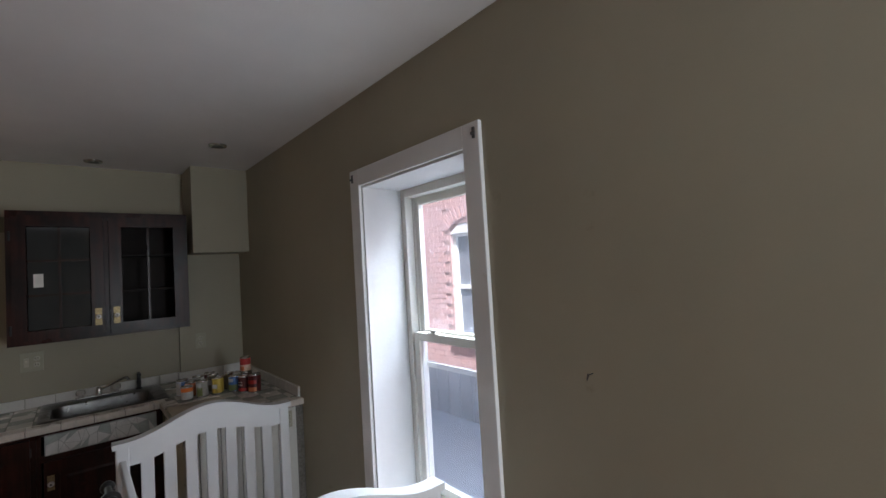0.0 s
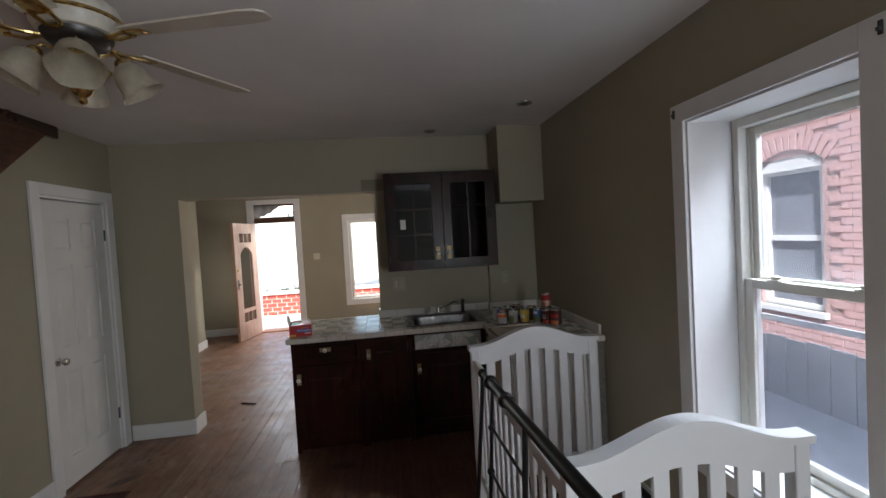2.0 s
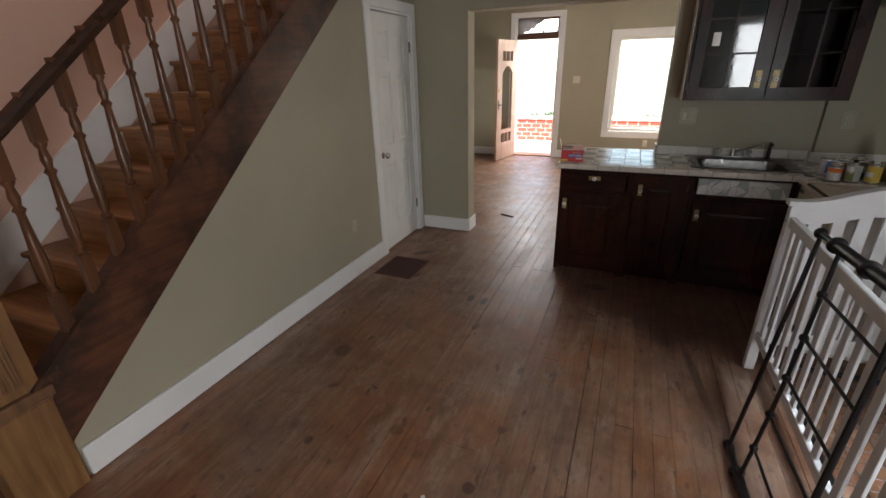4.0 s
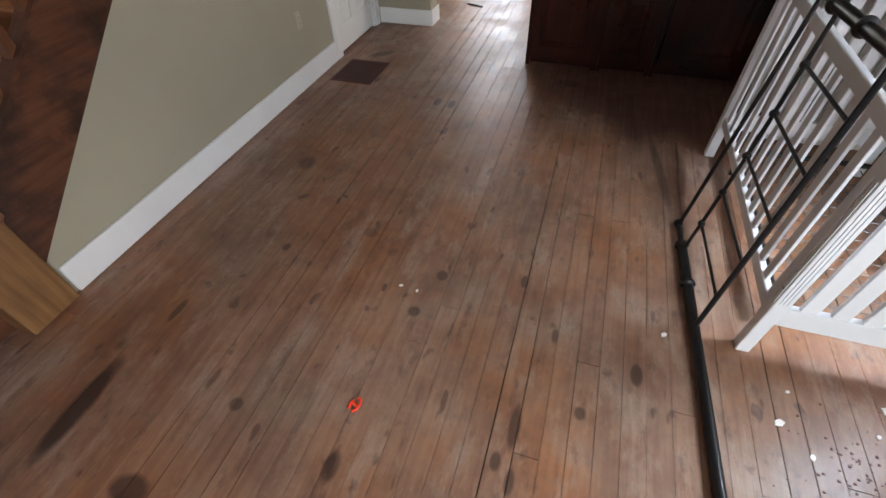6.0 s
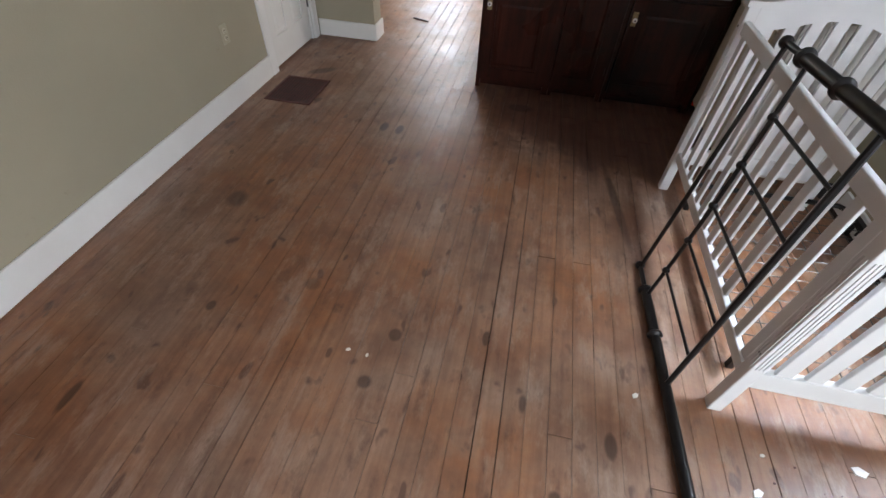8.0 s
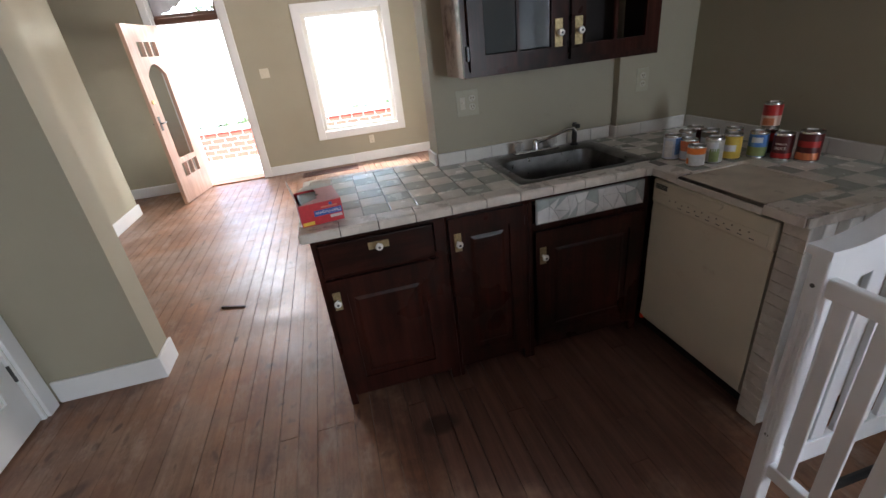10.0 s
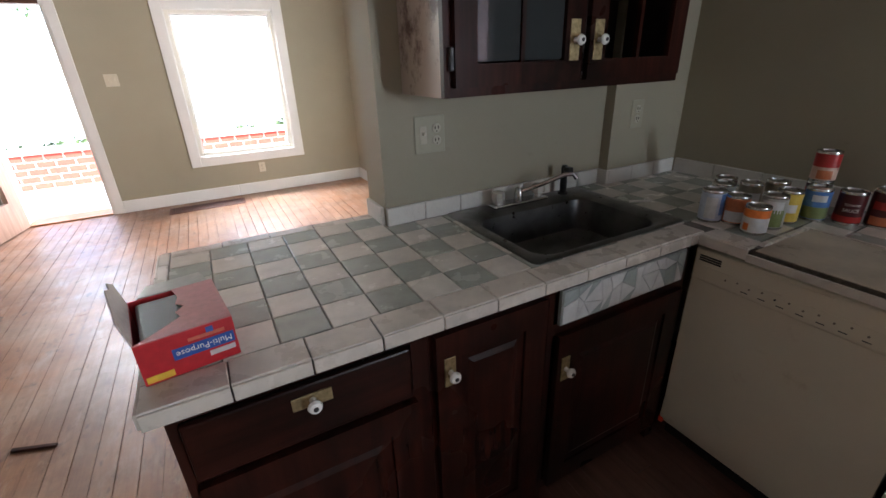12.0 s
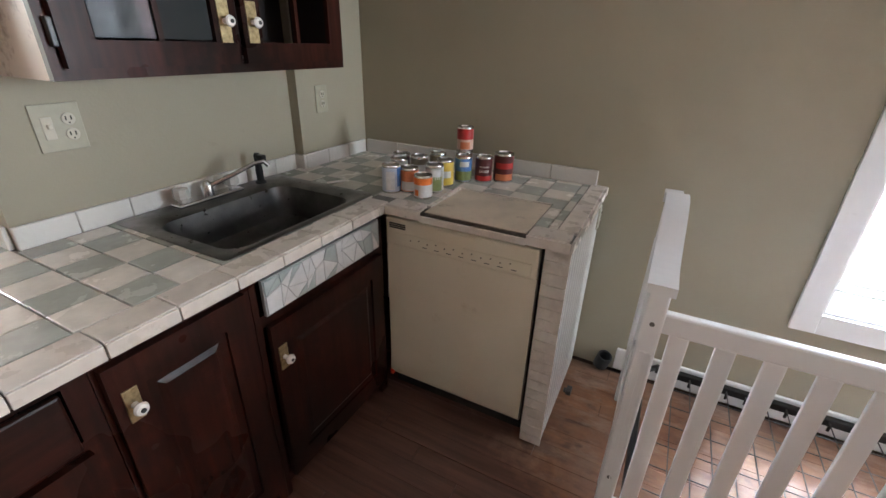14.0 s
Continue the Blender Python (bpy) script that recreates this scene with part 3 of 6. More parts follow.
def front_door():
    f = thing("door_frame", "white painted front door frame with brown transom", "door frame", kind="structure")
    x0, x1 = -2.175, -1.385
    part("jamb", boxes((x0, x0 + 0.03, FY, 9.36, 0, 2.40)), TRIM, f)
    part("jamb", boxes((x1 - 0.03, x1, FY, 9.36, 0, 2.40)), TRIM, f)
    part("transom_bar", boxes((x0 + 0.03, x1 - 0.03, FY + 0.01, 9.3, 2.055, 2.125), bevel=0.006), TRANSOM, f)
    part("transom_sash", boxes((x0 + 0.03, x1 - 0.03, 9.2, 9.24, 2.36, 2.40), (x0 + 0.03, x0 + 0.06, 9.2, 9.24, 2.125, 2.36), (x1 - 0.06, x1 - 0.03, 9.2, 9.24, 2.125, 2.36), (x0 + 0.06, x1 - 0.06, 9.2, 9.24, 2.125, 2.165)), TRANSOM, f)
    p = part("pane", boxes((x0 + 0.06, x1 - 0.06, 9.218, 9.222, 2.165, 2.36)), PANE, f)
    p.visible_shadow = False
    part("threshold", boxes((x0 + 0.03, x1 - 0.03, FY - 0.02, 9.4, 0.0, 0.018), bevel=0.006), TREAD, f, "worn wooden threshold")
    # film pinned over part of the transom
    bm = bmesh.new()
    top = [(x0 + 0.03 + 0.5 * i / 12, 2.395 - 0.01 * math.sin(i * 1.9)) for i in range(13)]
    low = [(x0 + 0.03 + 0.5 * i / 12, 2.145 + 0.22 * (i / 12) ** 1.6 + 0.012 * math.sin(i * 2.4)) for i in range(13)]
    ta = [bm.verts.new((x, 9.185 + 0.012 * math.sin(i * 2.1), z)) for i, (x, z) in enumerate(top)]
    la = [bm.verts.new((x, 9.175 + 0.012 * math.cos(i * 1.7), z)) for i, (x, z) in enumerate(low)]
    for i in range(12):
        bm.faces.new((ta[i], ta[i + 1], la[i + 1], la[i]))
    bmesh.ops.solidify(bm, geom=list(bm.faces), thickness=0.003)
    single("transom_curtain", bm, CURTAIN, "grey translucent film drooping over the transom", "curtain", smooth=True)
    # the leaf, standing open into the room
    d = thing("door_1", "pale wooden front door with glass lights, standing open", "door", kind="structure")
    w, h, th = 0.76, 2.035, 0.042
    gx0, gx1 = 0.18, 0.58
    rows = [(0, gx0, 0, th, 0, h), (gx1, w, 0, th, 0, h), (gx0, gx1, 0, th, 0, 0.30), (gx0, gx1, 0, th, 0.47, 0.53), (gx0, gx1, 0, th, 1.62, 1.70), (gx0, gx1, 0, th, 1.86, h)]
    for z0, z1 in ((0.30, 0.47), (1.70, 1.86)):
        for k in (1, 2):
            xx = gx0 + (gx1 - gx0) * k / 3
            rows.append((xx - 0.012, xx + 0.012, 0, th, z0, z1))
    lf = part("leaf", boxes(*rows), LEAF, d)
    for z0, z1 in ((0.30, 0.47), (0.53, 1.62), (1.70, 1.86)):
        p = part("pane", boxes((gx0, gx1, 0.018, 0.022, z0, z1)), PANE, lf)
        p.visible_shadow = False
    bm = bmesh.new()
    n = 12
    pts = [(gx0 + (gx1 - gx0) * i / n, 1.50 + 0.12 * math.sin(math.pi * i / n)) for i in range(n + 1)]
    slab(bm, [(gx0, 1.62), (gx1, 1.62)] + pts[::-1], th, "y", 0.0)
    part("arched_head", bm, LEAF, d)
    for side in (-1, 1):
        bm = bmesh.new()
        y = -0.03 if side < 0 else th + 0.03
        rod(bm, (0.70, 0 if side < 0 else th, 0.98), (0.70, y, 0.98), 0.01)
        rod(bm, (0.71, y, 0.98), (0.60, y, 0.985), 0.009, 0.006)
        part("door_handle", bm, STEELDARK, d, smooth=True)
        part("handle_plate", boxes((0.68, 0.72, -0.006 if side < 0 else th, 0.0 if side < 0 else th + 0.006, 0.90, 1.06), bevel=0.002), STEELDARK, d)
    bm = bmesh.new()
    rod(bm, (0.70, -0.015, 1.22), (0.70, th + 0.015, 1.22), 0.022)
    part("deadbolt", bm, BRASS, d, smooth=True)
    ang = math.degrees(math.atan2(-0.72, -0.145))
    d.matrix_world = pose(-2.165, 9.14, 0.012, 0, 0, ang)


front_door()


def panel_leaf(name, parent, w, h, th, rows, mat, stile=0.10, sunk=0.012):
    """A framed door: rows of (z0, z1, columns) become sunk fields with raised centres. Front towards -y."""
    bm = bmesh.new()
    fields = []
    z = 0.0
    for z0, z1, cols in rows:
        box(bm, 0, w, 0, th, z, z0)
        z = z1
        cw = (w - stile * (cols + 1)) / cols
        for c in range(cols + 1):
            box(bm, c * (cw + stile), c * (cw + stile) + stile, 0, th, z0, z1)
        for c in range(cols):
            fields.append((stile + c * (cw + stile), cw, z0, z1))
    box(bm, 0, w, 0, th, z, h)
    bmesh.ops.remove_doubles(bm, verts=bm.verts, dist=0.0002)
    leaf = part(name, bm, mat, parent)
    for a, cw, z0, z1 in fields:
        bm = bmesh.new()
        box(bm, a, a + cw, sunk, th - sunk * 0.6, z0, z1)
        vs = box(bm, a + 0.018, a + cw - 0.018, 0.003, sunk + 0.002, z0 + 0.018, z1 - 0.018)
        for v in vs:
            if v.co.y < 0.006:
                v.co.x += 0.02 if v.co.x < a + cw / 2 else -0.02
                v.co.z += 0.02 if v.co.z < (z0 + z1) / 2 else -0.02
        part("panel", bm, mat, leaf)
    return leaf


def closet_door():
    d = thing("door_2", "white painted six-panel closet door, closed", "door", kind="structure")
    w, h = 0.665, 2.045
    panel_leaf("leaf", d, w, h, 0.035, [(0.2, 0.82, 2), (0.98, 1.58, 2), (1.68, 1.92, 2)], DOORWHITE, 0.105)
    bm = bmesh.new()
    lathe(bm, [(0.028, 0), (0.028, 0.006), (0.011, 0.010), (0.011, 0.032), (0.024, 0.040), (0.028, 0.052), (0.022, 0.064), (0.006, 0.068)])
    bmesh.ops.transform(bm, matrix=pose(0.055, 0, 0.90, 90), verts=bm.verts)
    part("door_knob", bm, CHROME, d, "brushed metal door knob", smooth=True)
    for z in (0.25, 1.75):
        bm = bmesh.new()
        rod(bm, (w - 0.002, -0.008, z), (w - 0.002, -0.008, z + 0.09), 0.007)
        part("hinge", bm, STEELDARK, d)
    d.matrix_world = pose(LX - 0.012, 3.97, 0.012, 0, 0, 90)
    structure("trim_closet_jamb", boxes((LX - 0.1, LX, 3.95, 3.966, 0, 2.085), (LX - 0.1, LX, 4.64, 4.655, 0, 2.085), (LX - 0.1, LX, 3.966, 4.64, 2.066, 2.085), (LX - 0.12, LX - 0.1, 3.95, 4.655, 0, 2.085)), TRIM, "white door jamb", "jamb")


closet_door()


# ---------------------------------------------------------------- staircase
def staircase():
    st = thing("staircase", "worn amber wooden staircase with turned balusters", "staircase")
    rise, run, y0 = 0.19, 0.229, 1.30
    x0, x1 = SX + 0.03, LX - 0.05
    for k in range(1, 16):
        z = rise * (k + 1)
        y = y0 + run * (k - 1)
        part("riser", boxes((x0, x1, y, y + 0.02, z - rise, z - 0.028)), TREAD, st)
        part("tread", boxes((x0, x1, y - 0.028, y + run + 0.01, z - 0.028, z), bevel=0.007), TREAD, st)
    def line(y, up):
        return under(y) + up
    bm = bmesh.new()
    slab(bm, [(1.17, line(1.17, 0.0)), (4.22, line(4.22, 0.0)), (3.82, line(3.82, 0.325)), (1.17, line(1.17, 0.325))], -0.055, "x", LX + 0.028)
    part("stringer", bm, STRINGER, st, "broad reddish-brown closed stringer board")
    bm = bmesh.new()
    slab(bm, [(1.2, line(1.2, 0.325)), (3.80, line(3.80, 0.325)), (3.80, line(3.80, 0.345)), (1.2, line(1.2, 0.345))], -0.085, "x", LX + 0.043)
    part("stringer_cap", bm, STRINGER, st)
    bm = bmesh.new()
    slab(bm, [(1.3, line(1.3, 0.10)), (4.8, line(4.8, 0.10)), (4.8, line(4.8, 0.36)), (1.3, line(1.3, 0.36))], 0.02, "x", SX)
    part("skirting", bm, TRIM, st, "white painted wall skirting")
    # handrail
    bm = bmesh.new()
    xm = LX - 0.005
    a, b = 1.20, 3.02
    prof = [(-0.032, -0.03), (0.032, -0.03), (0.034, 0.0), (0.026, 0.02), (0.0, 0.03), (-0.026, 0.02), (-0.034, 0.0)]
    ra = [bm.verts.new((xm + p, a, line(a, 1.10) + q)) for p, q in prof]
    rb = [bm.verts.new((xm + p, b, line(b, 1.10) + q)) for p, q in prof]
    for i in range(7):
        bm.faces.new((ra[i], ra[(i + 1) % 7], rb[(i + 1) % 7], rb[i]))
    bm.faces.new(ra[::-1])
    bm.faces.new(rb)
    part("handrail", bm, RAILWOOD, st, "dark moulded handrail")
    # balusters, turned
    H = 0.80
    bm = bmesh.new()
    s = 0.02
    prof = [(0.017, 0.17), (0.024, 0.185), (0.014, 0.20), (0.020, 0.23), (0.024, 0.30), (0.018, 0.40), (0.013, 0.50), (0.022, 0.515), (0.013, 0.53), (0.019, 0.56), (0.013, 0.60), (0.022, 0.615), (0.022, 0.625)]
    lathe(bm, prof, n=10)
    box(bm, -s, s, -s, s, 0.0, 0.17)
    box(bm, -s, s, -s, s, 0.625, H)
    me = mesh_of("baluster", bm, BALUSTER, True)
    y = 1.44
    while y < 3.75:
        ob = new("baluster", me)
        ob.parent = st
        ob.location = (xm, y, line(y, 0.325))
        if line(y, 1.1) > CZ - 0.02:
            ob.scale = (1, 1, (CZ - 0.09 - line(y, 0.325)) / H) if CZ - 0.09 - line(y, 0.325) > 0.15 else (1, 1, 0.15)
        y += 0.136
    # landing at the foot
    part("landing", boxes((SX, LX - 0.06, 0.05, y0 + 0.02, 0.165, 0.19), bevel=0.006), CARPET, st, "worn grey-brown landing")
    part("landing_riser", boxes((LX - 0.10, LX - 0.08, 0.05, 1.08, 0.0, 0.165), (SX, LX - 0.10, 0.05, 0.07, 0.0, 0.165)), STRINGER, st)
    # newel post
    nx0, nx1, ny0, ny1 = LX - 0.185, LX + 0.035, 1.07, 1.29
    part("newel_base", boxes((nx0, nx1, ny0, ny1, 0.0, 0.47), bevel=0.006), NEWEL, st, "scuffed golden pine newel base")
    part("newel_band", boxes((nx0 - 0.014, nx1 + 0.014, ny0 - 0.014, ny1 + 0.014, 0.47, 0.52), (nx0 - 0.006, nx1 + 0.006, ny0 - 0.006, ny1 + 0.006, 0.455, 0.47), bevel=0.008), NEWELDARK, st)
    rows = [(nx0 + 0.012, nx1 - 0.012, ny0 + 0.012, ny1 - 0.012, 0.52, 1.12)]
    part("newel_shaft", boxes(*rows), NEWEL, st)
    for k in range(6):
        o = 0.035 + k * 0.023
        for r in [(nx1 - 0.013, nx1 - 0.003, ny0 + o, ny0 + o + 0.013, 0.56, 1.05), (nx0 + o, nx0 + o + 0.013, ny0 + 0.003, ny0 + 0.013, 0.56, 1.05)]:
            part("newel_flute", boxes(r, bevel=0.003), NEWELDARK, st)
    part("newel_cap", boxes((nx0 - 0.02, nx1 + 0.02, ny0 - 0.02, ny1 + 0.02, 1.12, 1.17), (nx0 + 0.02, nx1 - 0.02, ny0 + 0.02, ny1 - 0.02, 1.17, 1.22), bevel=0.012), NEWELDARK, st)
    structure("trim_stairwell", boxes((LX - 0.02, LX + 0.03, 0.2, 4.16, CZ - 0.085, CZ - 0.001), (LX - 0.06, LX - 0.02, 0.2, 4.10, CZ - 0.06, CZ + 0.17), bevel=0.006), RAILWOOD, "dark wooden fascia round the stairwell", "trim")


staircase()


# ---------------------------------------------------------------- kitchen
CT = 0.91     # worktop height
CF = 4.15     # face of the base cabinets


def knob(parent, x, z, plate_w, plate_h, y=0.0):
    part("back_plate", boxes((x - plate_w / 2, x + plate_w / 2, y - 0.004, y, z - plate_h / 2, z + plate_h / 2), bevel=0.0015), BRASSDULL, parent, "tarnished brass back plate")
    bm = bmesh.new()
    lathe(bm, [(0.008, 0), (0.006, 0.012), (0.013, 0.018), (0.016, 0.025), (0.013, 0.031), (0.005, 0.033)], n=16)
    bmesh.ops.transform(bm, matrix=pose(x, y - 0.003, z, 90), verts=bm.verts)
    k = part("knob", bm, PORCELAIN, parent, "white porcelain knob", smooth=True)
    bm = bmesh.new()
    rod(bm, (x, y - 0.034, z), (x, y - 0.038, z), 0.0055)
    part("screw", bm, STEELDARK, k)


def base_cabinet(x0, x1, label, front):
    c = thing("base_cabinet", label, "cabinet", (x0, CF, 0), group="dark cherry base cabinets")
    w = x1 - x0
    part("body", boxes((0, 0.018, 0.02, 0.60, 0.0, 0.865), (w - 0.018, w, 0.02, 0.60, 0.0, 0.865), (0.018, w - 0.018, 0.58, 0.60, 0.0, 0.865), (0.018, w - 0.018, 0.02, 0.58, 0.09, 0.105), (0.018, w - 0.018, 0.06, 0.075, 0, 0.09)), CHERRY, c)
    front(c, w)
    return c


def face_frame(c, w, rows):
    part("face_frame", boxes(*rows), CHERRY, c)


def front_a(c, w):
    face_frame(c, w, [(0, 0.03, 0, 0.02, 0.0, 0.865), (w - 0.045, w, 0, 0.02, 0.0, 0.865), (0.03, w - 0.045, 0, 0.02, 0.845, 0.865), (0.03, w - 0.045, 0, 0.02, 0.685, 0.71), (0.03, w - 0.045, 0, 0.02, 0.06, 0.10)])
    bm = boxes((0, w - 0.075, -0.018, 0.0, 0, 0.145), bevel=0.006)
    dr = part("drawer_front", bm, CHERRYH, c)
    dr.location = (0.022, -0.002, 0.702)
    knob(dr, 0.24, 0.105, 0.085, 0.032, -0.018)
    d = panel_leaf("door", c, w - 0.065, 0.60, 0.02, [(0.075, 0.525, 1)], CHERRY, 0.075, 0.009)
    d.location = (0.022, -0.022, 0.085)
    knob(d, 0.03, 0.505, 0.032, 0.085)


def front_b(c, w):
    face_frame(c, w, [(0, 0.02, 0, 0.02, 0.0, 0.865), (w - 0.03, w, 0, 0.02, 0.0, 0.865), (0.02, w - 0.03, 0, 0.02, 0.835, 0.865), (0.02, w - 0.03, 0, 0.02, 0.06, 0.10)])
    d = panel_leaf("door", c, w - 0.035, 0.765, 0.02, [(0.075, 0.69, 1)], CHERRY, 0.07, 0.009)
    d.location = (0.01, -0.022, 0.085)
    knob(d, 0.035, 0.655, 0.032, 0.085)
    for z in (0.2, 0.75):
        part("hinge", boxes((w - 0.028, w - 0.018, -0.012, 0.0, z, z + 0.05), bevel=0.002), STEELDARK, c)


def front_c(c, w):
    face_frame(c, w, [(0, 0.02, 0, 0.02, 0.0, 0.865), (w - 0.04, w, 0, 0.02, 0.0, 0.865), (0.02, w - 0.04, 0, 0.02, 0.85, 0.865), (0.02, w - 0.04, 0, 0.02, 0.70, 0.74), (0.02, w - 0.04, 0, 0.02, 0.06, 0.10)])
    d = panel_leaf("door", c, w - 0.06, 0.62, 0.02, [(0.075, 0.545, 1)], CHERRY, 0.07, 0.009)
    d.location = (0.03, -0.022, 0.085)
    knob(d, 0.03, 0.50, 0.032, 0.085)
    # broken-tile mosaic panel over the sink door
    px0, px1, pz0, pz1 = 0.035, w - 0.035, 0.738, 0.853
    ms = part("mosaic_panel", boxes((px0, px1, -0.012, 0.0, pz0, pz1)), MOSGROUT, c, "mosaic of broken grey and white tile")
    rng = random.Random(5)
    n = 11
    cols = []
    for i in range(n + 1):
        cols.append([(px0 + 0.003 + (px1 - px0 - 0.006) * i / n + (rng.uniform(-0.014, 0.014) if 0 < i < n else 0), pz0 + 0.003), (px0 + 0.003 + (px1 - px0 - 0.006) * i / n + (rng.uniform(-0.018, 0.018) if 0 < i < n else 0), (pz0 + pz1) / 2 + rng.uniform(-0.025, 0.025)), (px0 + 0.003 + (px1 - px0 - 0.006) * i / n + (rng.uniform(-0.014, 0.014) if 0 < i < n else 0), pz1 - 0.003)])
    for i in range(n):
        for j in range(2):
            q = [cols[i][j], cols[i + 1][j], cols[i + 1][j + 1], cols[i][j + 1]]
            cut = [[q[0], q[1], q[2]], [q[0], q[2], q[3]]] if rng.random() < 0.5 else [[q[0], q[1], q[3]], [q[1], q[2], q[3]]]
            if rng.random() < 0.3:
                cut = [q]
            for tri in cut:
                cx, cz = sum(p[0] for p in tri) / len(tri), sum(p[1] for p in tri) / len(tri)
                tri = [(cx + (p[0] - cx) * 0.93, cz + (p[1] - cz) * 0.93) for p in tri]
                bm = bmesh.new()
                slab(bm, tri, 0.004, "y", -0.0155)
                part("shard", bm, rng.choice((MOSWHITE, MOSWHITE, MOSGREY)), ms)


MOSGROUT = plain("mosaic_grout", (0.36, 0.38, 0.37), 0.8)
MOSWHITE = plain("mosaic_white", (0.70, 0.71, 0.70), 0.25, 0, 0.08)
MOSGREY = plain("mosaic_grey", (0.42, 0.47, 0.46), 0.25, 0, 0.1)
base_cabinet(-0.511, 0.035, "dark cherry base cabinet with drawer and panelled door", front_a)
base_cabinet(0.037, 0.415, "narrow dark cherry base cabinet with tall door", front_b)
base_cabinet(0.417, 1.03, "dark cherry sink cabinet with mosaic panel above its door", front_c)
# finished end and back of the peninsula
single("peninsula_panel", boxes((-0.511, 0.185, 4.752, 4.77, 0.0, 0.865)), CHERRY, "dark cherry back panel of the peninsula", "panel")


def worktop():
    wt = thing("tiled_worktop", "checkered grey and white tiled L-shaped worktop, worn", "worktop")
    sx0, sx1, sy0, sy1 = 0.435, 1.065, 4.235, 4.73       # sink cut-out
    z0, z1 = 0.866, CT - 0.006
    part("substrate", boxes_welded((-0.533, 0.183, 4.138, 4.915, z0, z1), (0.183, sx0, 4.138, PY, z0, z1), (sx0, sx1, 4.138, sy0, z0, z1), (sx0, sx1, sy1, PY, z0, z1), (sx1, WX, 4.138, PY, z0, z1), (1.06, WX, 3.446, 4.138, z0, z1)), GROUT, wt)
    part("bare_patch", boxes((1.026, 1.335, 3.58, 3.955, z1, z1 + 0.003)), PLY, wt, "bare stained board where tiles are missing")
    part("wood_strip", boxes((1.075, 1.335, 3.955, 3.973, z1, z1 + 0.010), (1.335, 1.345, 3.58, 3.973, z1, z1 + 0.008), bevel=0.002), TILEEDGE, wt)
    pitch, g = 0.1135, 0.0035
    me = {}

    def tile(x0, x1, y0, y1, m, top=CT):
        key = (round(x1 - x0, 4), round(y1 - y0, 4), m.name)
        if key not in me:
            bm = bmesh.new()
            vs = box(bm, 0, x1 - x0, 0, y1 - y0, -0.008, 0.0)
            for f in list(bm.faces):
                if f.normal.z > 0.5:
                    bmesh.ops.inset_individual(bm, faces=[f], thickness=0.0025, depth=0.0015)
            me[key] = mesh_of("tile", bm, m)
        ob = new("tile", me[key])
        ob.parent = wt
        r = random.uniform(-0.0006, 0.0006)
        ob.location = (x0, y0, top - 0.0015 + r)
        ob.rotation_euler = (random.uniform(-0.006, 0.006), random.uniform(-0.006, 0.006), 0)

    def field(ax0, ax1, ay0, ay1, ox, oy, skip):
        i = 0
        for i in range(40):
            for j in range(40):
                xa, xb = ox + i * pitch, ox + (i + 1) * pitch - g
                ya, yb = oy + j * pitch, oy + (j + 1) * pitch - g
                xa, xb, ya, yb = max(xa, ax0), min(xb, ax1), max(ya, ay0), min(yb, ay1)
                if xb - xa < 0.012 or yb - ya < 0.012:
                    continue
                bits = [(xa, xb, ya, yb)]
                for kx0, kx1, ky0, ky1 in skip:
                    nxt = []
                    for a, b, c, d in bits:
                        if b <= kx0 or a >= kx1 or d <= ky0 or c >= ky1:
                            nxt.append((a, b, c, d))
                            continue
                        if a < kx0:
                            nxt.append((a, kx0, c, d))
                        if b > kx1:
                            nxt.append((kx1, b, c, d))
                        a2, b2 = max(a, kx0), min(b, kx1)
                        if c < ky0:
                            nxt.append((a2, b2, c, ky0))
                        if d > ky1:
                            nxt.append((a2, b2, ky1, d))
                    bits = nxt
                for a, b, c, d in bits:
                    if b - a > 0.012 and d - c > 0.012:
                        tile(a, b, c, d, TILEWHITE if (i + j) % 2 else TILEGREY)

    sink = (sx0 - 0.005, sx1 + 0.005, sy0 - 0.005, sy1 + 0.005)
    field(-0.507, 0.1725, 4.212, 4.872, -0.507, 4.212, [])
    field(0.176, WX - 0.022, 4.212, PY - 0.02, -0.507, 4.212, [sink])
    field(1.105, WX - 0.022, 3.50, 4.209, -0.507 + 13 * pitch, 4.212 - 7 * pitch, [(1.07, 1.348, 3.575, 3.976)])
    # edge trim: top strip and apron strip
    def run(axis, a0, a1, fixed, depth, step=0.152):
        a = a0
        while a < a1 - 0.01:
            b = min(a + step, a1)
            if axis == "x":
                tile(a, b - g, fixed, fixed + depth, TILEEDGE)
            else:
                tile(fixed, fixed + depth, a, b - g, TILEEDGE)
            a = b
    run("x", -0.537, 1.052, 4.126, 0.0825)
    run("x", -0.507, 0.18, 4.876, 0.05)
    run("y", 4.212, 4.925, -0.537, 0.0265)
    run("y", 3.974, 4.12, 1.02, 0.08)
    run("y", 3.44, 3.575, 1.022, 0.08)
    run("x", 1.105, WX, 3.432, 0.064)
    aprons = []
    a = -0.537
    while a < 1.04:
        b = min(a + 0.152, 1.05)
        aprons.append((a, b - g, 4.120, 4.128, 0.872, 0.906))
        a = b
    aprons += [(1.013, 1.021, 3.432, 3.575, 0.872, 0.906), (1.013, 1.021, 3.575, 3.97, 0.868, 0.893), (1.013, 1.021, 3.97, 4.118, 0.872, 0.906), (1.022, WX, 3.424, 3.432, 0.872, 0.906)]
    y = 4.13
    while y < 4.90:
        aprons.append((-0.545, -0.537, y, min(y + 0.149, 4.925), 0.872, 0.906))
        y += 0.152
    for r in aprons:
        part("edge_tile", boxes(r, bevel=0.002), TILEEDGE, wt)
